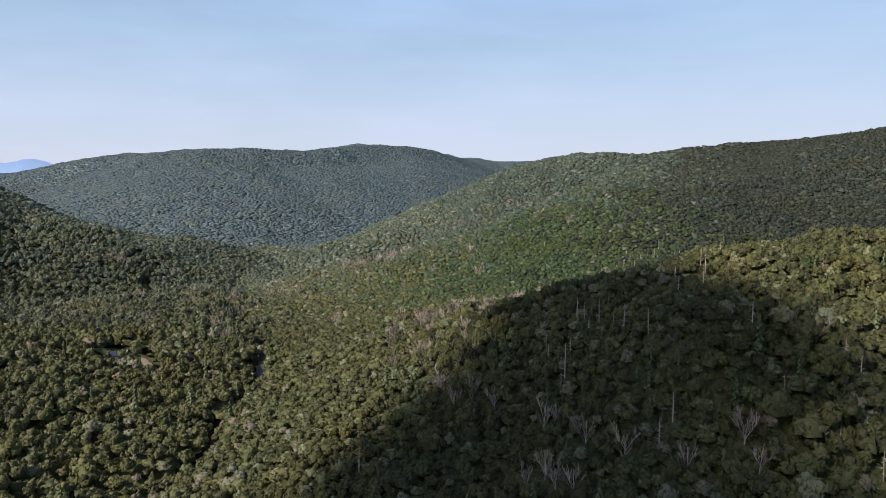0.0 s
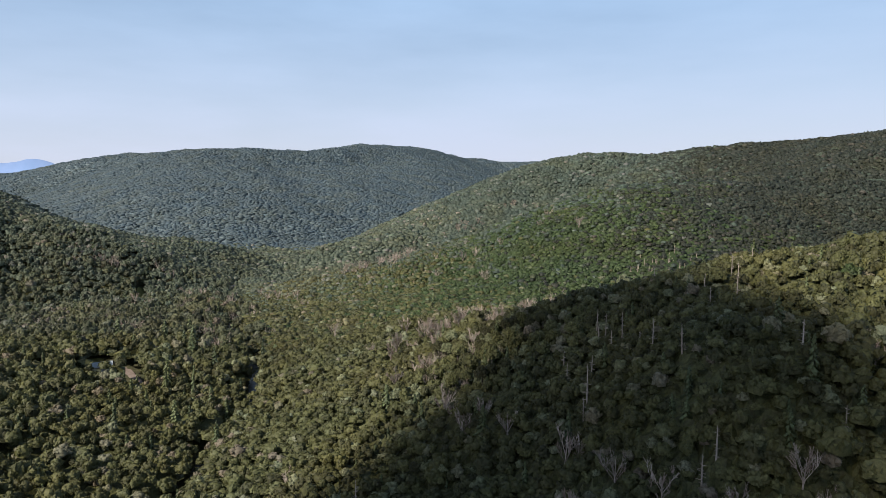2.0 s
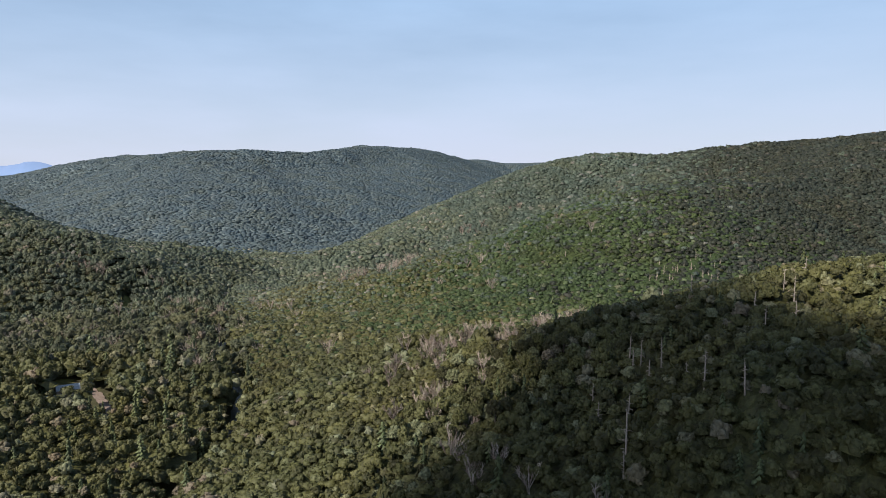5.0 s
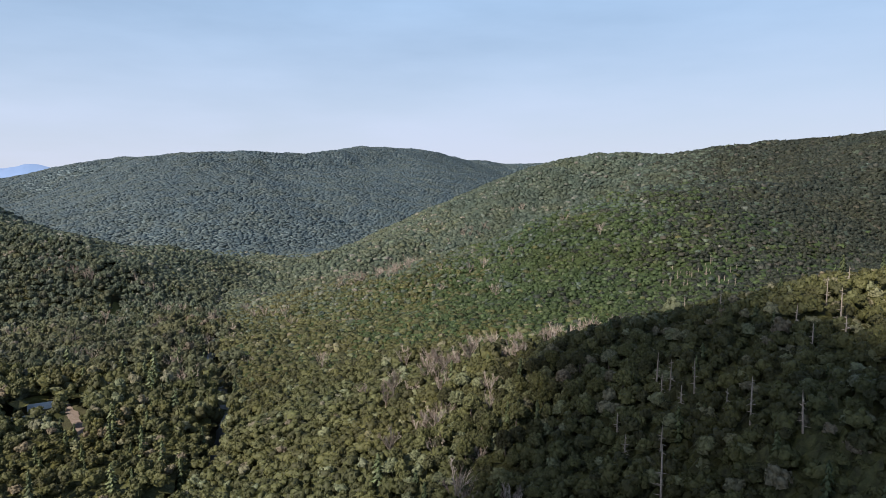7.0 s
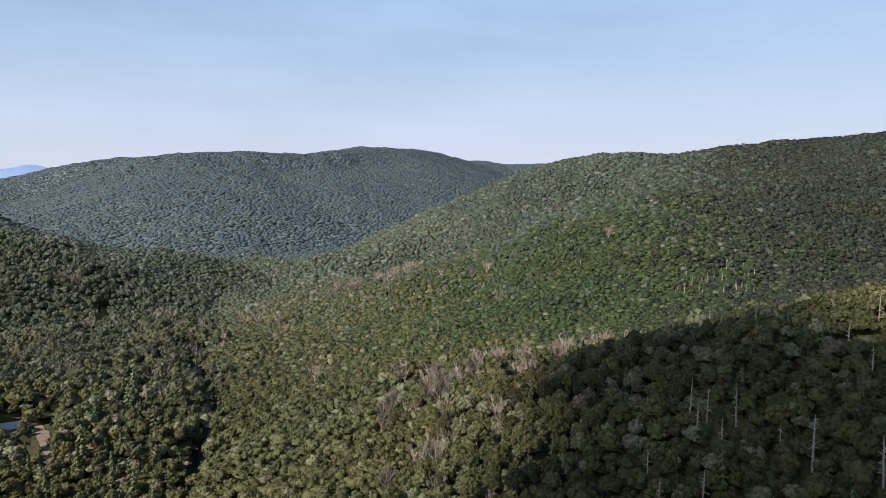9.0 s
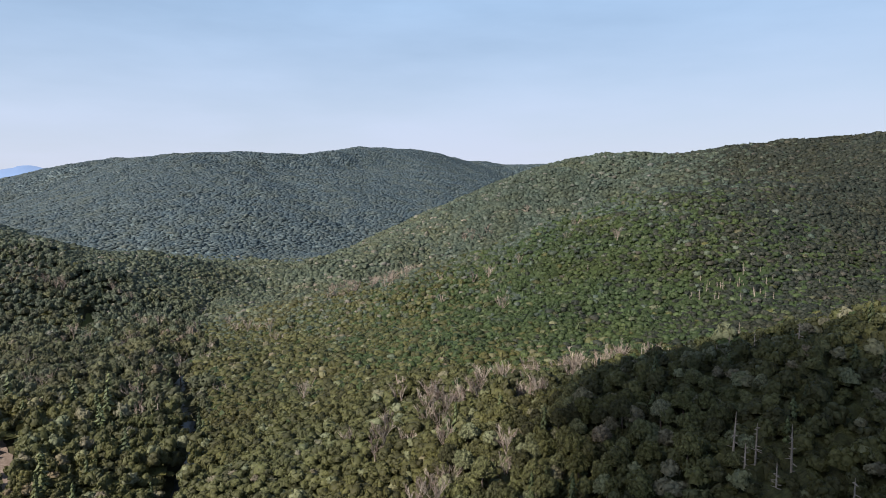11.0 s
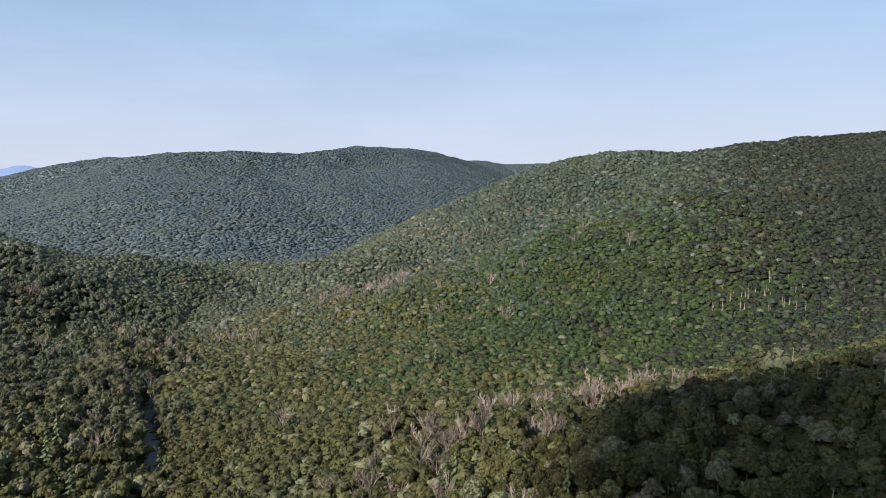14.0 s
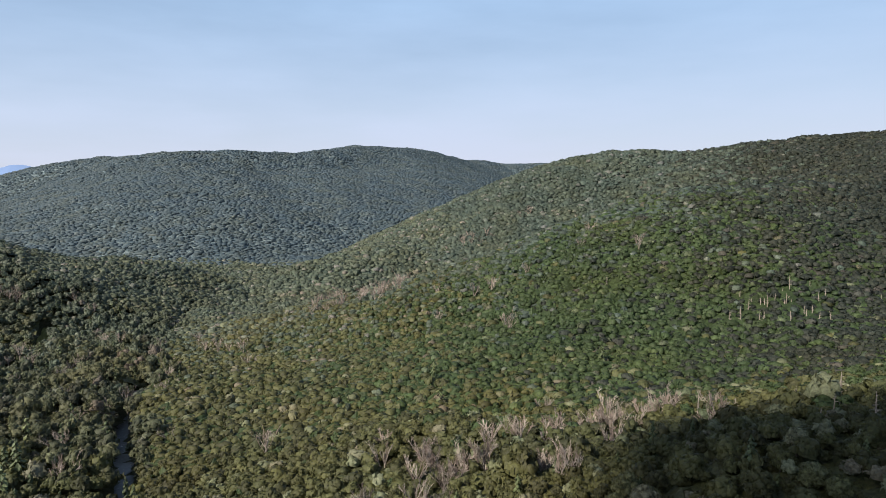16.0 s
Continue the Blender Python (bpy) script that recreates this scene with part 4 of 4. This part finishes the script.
def snag(r, height, label, group):
    tree = tagged(new("dead_conifer"), label, "dead tree", group)
    lean = r.normal(0, 0.25, 2)
    tv, tf = tube([(0, 0, -0.6), (lean[0] * 0.5, lean[1] * 0.5, height * 0.5), (lean[0], lean[1], height * 0.85), (lean[0] * 1.2, lean[1] * 1.2, height)], [0.27, 0.21, 0.13, 0.04], 6)
    link_mesh("trunk", tv, tf, [M_DEAD], tree, smooth=True)
    for i in range(r.randint(14, 20)):
        a, z = r.uniform(0, 6.283), r.uniform(0.42, 0.96) * height
        l = (height * 1.04 - z) * 0.15 * r.uniform(0.4, 1.3) + 0.35
        droop = r.uniform(-0.35, 0.25)
        e = np.array([math.cos(a) * l, math.sin(a) * l, z + droop * l])
        base = np.array([lean[0] * z / height, lean[1] * z / height, z])
        link_mesh("limb", *tube([base, base * 0.5 + (e + base * [1, 1, 0]) * 0.5, e + base * [1, 1, 0]], [0.1, 0.07, 0.03], 3), [M_DEAD], tree)
    return tree


def plant(models, spots, seed, low=0.85, high=1.15):
    """Models first, then copies, over the spots."""
    r = np.random.RandomState(seed)
    used = set()
    for n, (x, y) in enumerate(spots):
        s = r.uniform(low, high)
        m = pose(x, y, float(ground_height(x, y)), 0, 0, r.uniform(0, 360)) @ Matrix.Diagonal((s, s, s, 1))
        k = n % len(models)
        if k not in used:
            used.add(k)
            models[k].matrix_basis = m
        else:
            models[k].scale, keep = (1, 1, 1), models[k].matrix_basis.copy()
            copy_thing(models[k], m)
            models[k].matrix_basis = keep


dr = np.random.RandomState(17)
plant([snag(dr, h, "tall bleached dead conifer with short broken limbs", "dead conifers on the near spur") for h in (15, 14, 16, 13.5)], SNAGS, 51, 1.05, 1.35)
plant([snag(dr, h, "bleached dead conifer standing in hillside woods", "dead conifers on the hillside") for h in (15, 12.5, 16, 13.5)], HILL_SNAGS, 52, 0.8, 1.15)
plant([bare_tree(dr, h, "leafless pale grey tree with fine pinkish twigs", "leafless trees on the spur crest") for h in (15, 14, 16, 14.5, 13.5)], BARE, 53, 0.88, 1.2)
plant([bare_tree(dr, h, "leafless pinkish-grey tree among green woods", "leafless trees in valley and hillside", 4) for h in (15, 14, 16)], HILL_BARE, 54, 1.0, 1.35)


def pine_tree(r, cv, cf):
    tree = tagged(new("pine_tree"), "tall dark green pine with layered boughs", "tree", "pines along the creek")
    tv, tf = tube([(0, 0, -0.6), (0, 0, 9), (0, 0, 19)], [0.36, 0.25, 0.06], 6)
    link_mesh("trunk", tv, tf, [M_BARK], tree, "grey-brown bark trunk", smooth=True)
    link_mesh("crown", cv * np.array([4.4, 4.4, 6.2]), cf, [M_NEEDLE], tree)
    return tree


plant([pine_tree(dr, *FIR_NEAR[k]) for k in range(3)], PINES, 55, 0.9, 1.2)

# ---------------------------------------------------------------- houses in the valley
M_WALL, nt, b = shader("weathered boards", 0.8, 0.2)
n = noise_at(nt, 1.2, 4.0)
r = ramp(nt, [(0.3, (0.24, 0.20, 0.17)), (0.7, (0.36, 0.31, 0.27))])
nt.links.new(n.outputs[0], r.inputs[0])
nt.links.new(r.outputs[0], b.inputs["Base Color"])
M_ROOF, nt, b = shader("pale sheet metal", 0.7, 0.3)
n = noise_at(nt, 0.9, 4.0)
r = ramp(nt, [(0.3, (0.27, 0.29, 0.31)), (0.7, (0.37, 0.39, 0.41))])
nt.links.new(n.outputs[0], r.inputs[0])
nt.links.new(r.outputs[0], b.inputs["Base Color"])
M_SHINGLE, nt, b = shader("brown shingles", 0.9, 0.2)
n = noise_at(nt, 1.5, 4.0)
r = ramp(nt, [(0.3, (0.20, 0.14, 0.11)), (0.7, (0.33, 0.25, 0.21))])
nt.links.new(n.outputs[0], r.inputs[0])
nt.links.new(r.outputs[0], b.inputs["Base Color"])
M_GLASS, nt, b = shader("dark window glass", 0.08, 0.6)
b.inputs["Base Color"].default_value = (0.03, 0.035, 0.04, 1)
M_TRIM, nt, b = shader("white trim", 0.6, 0.3)
b.inputs["Base Color"].default_value = (0.34, 0.33, 0.31, 1)


def block(x0, x1, y0, y1, z0, z1):
    v = np.array([(x, y, z) for x in (x0, x1) for y in (y0, y1) for z in (z0, z1)])
    return v, np.array([[0, 1, 3, 2], [4, 6, 7, 5], [0, 4, 5, 1], [2, 3, 7, 6], [0, 2, 6, 4], [1, 5, 7, 3]])


def house(x, y, turn, length, width, eaves, ridge, roof_mat, label):
    h = tagged(new("house"), label, "house", "houses in the valley woods")
    h.matrix_basis = pose(x, y, float(ground_height(x, y)), 0, 0, turn)
    l, w = length / 2, width / 2
    for x0, x1, y0, y1 in ((-l, l, -w, -w + 0.2), (-l, l, w - 0.2, w), (-l, -l + 0.2, -w + 0.2, w - 0.2), (l - 0.2, l, -w + 0.2, w - 0.2)):
        link_mesh("wall", *block(x0, x1, y0, y1, -1.2, eaves), [M_WALL], h)
    for sx in (-1, 1):
        v = np.array([(sx * l, -w, eaves), (sx * l, w, eaves), (sx * l, 0, ridge), (sx * (l - 0.2), -w, eaves), (sx * (l - 0.2), w, eaves), (sx * (l - 0.2), 0, ridge)])
        link_mesh("gable", v, [[0, 1, 2], [3, 5, 4], [0, 2, 5], [0, 5, 3], [1, 4, 5], [1, 5, 2]], [M_WALL], h)
    over = 0.5
    k = (ridge - eaves) / w
    for sy in (-1, 1):
        v = []
        for dz in (0.0, 0.14):
            v += [(-l - over, sy * (w + over), eaves - k * over + dz), (l + over, sy * (w + over), eaves - k * over + dz), (l + over, 0, ridge + dz), (-l - over, 0, ridge + dz)]
        slope = link_mesh("roof", v, [[0, 1, 2, 3], [4, 7, 6, 5], [0, 4, 5, 1], [1, 5, 6, 2], [2, 6, 7, 3], [3, 7, 4, 0]], [roof_mat], h)
        for i in range(int(length / 0.9)):
            xx = -l + 0.45 + i * 0.9
            p = [np.array([xx, sy * (w + over), eaves - k * over + 0.16]), np.array([xx, sy * 0.05, ridge + 0.16])]
            link_mesh("seam", *tube(p, [0.04, 0.04], 4), [roof_mat], slope)
    for i, xx in enumerate((-l * 0.55, l * 0.55)):
        win = link_mesh("window", *block(xx - 0.6, xx + 0.6, -w - 0.05, -w - 0.005, 0.9, 2.1), [M_TRIM], h)
        link_mesh("pane", *block(xx - 0.5, xx + 0.5, -w - 0.08, -w - 0.055, 1.0, 2.0), [M_GLASS], win)
    door = link_mesh("door", *block(-0.45, 0.45, -w - 0.06, -w - 0.005, 0.05, 2.1), [M_TRIM], h)
    link_mesh("handle", *block(0.3, 0.36, -w - 0.11, -w - 0.065, 1.0, 1.06), [M_GLASS], door)
    return h


house(-194, 379, 30, 10.0, 6.5, 3.2, 5.0, M_ROOF, "small house with a pale sheet-metal gable roof")
house(-194, 362, 35, 5.0, 4.0, 2.4, 3.6, M_ROOF, "small shed with a pale sheet-metal roof")
house(-181, 546, 10, 7.0, 5.0, 2.6, 4.4, M_SHINGLE, "brown shingled cabin beside the creek")
house(-245, 538, 60, 4.5, 3.5, 2.4, 3.6, M_ROOF, "white-roofed shed among trees")
house(-257, 733, 20, 5.0, 4.0, 2.6, 4.0, M_ROOF, "distant shed with a white roof")
house(-276, 565, 70, 5.0, 4.0, 2.4, 3.6, M_ROOF, "small outbuilding with a pale roof in the woods")
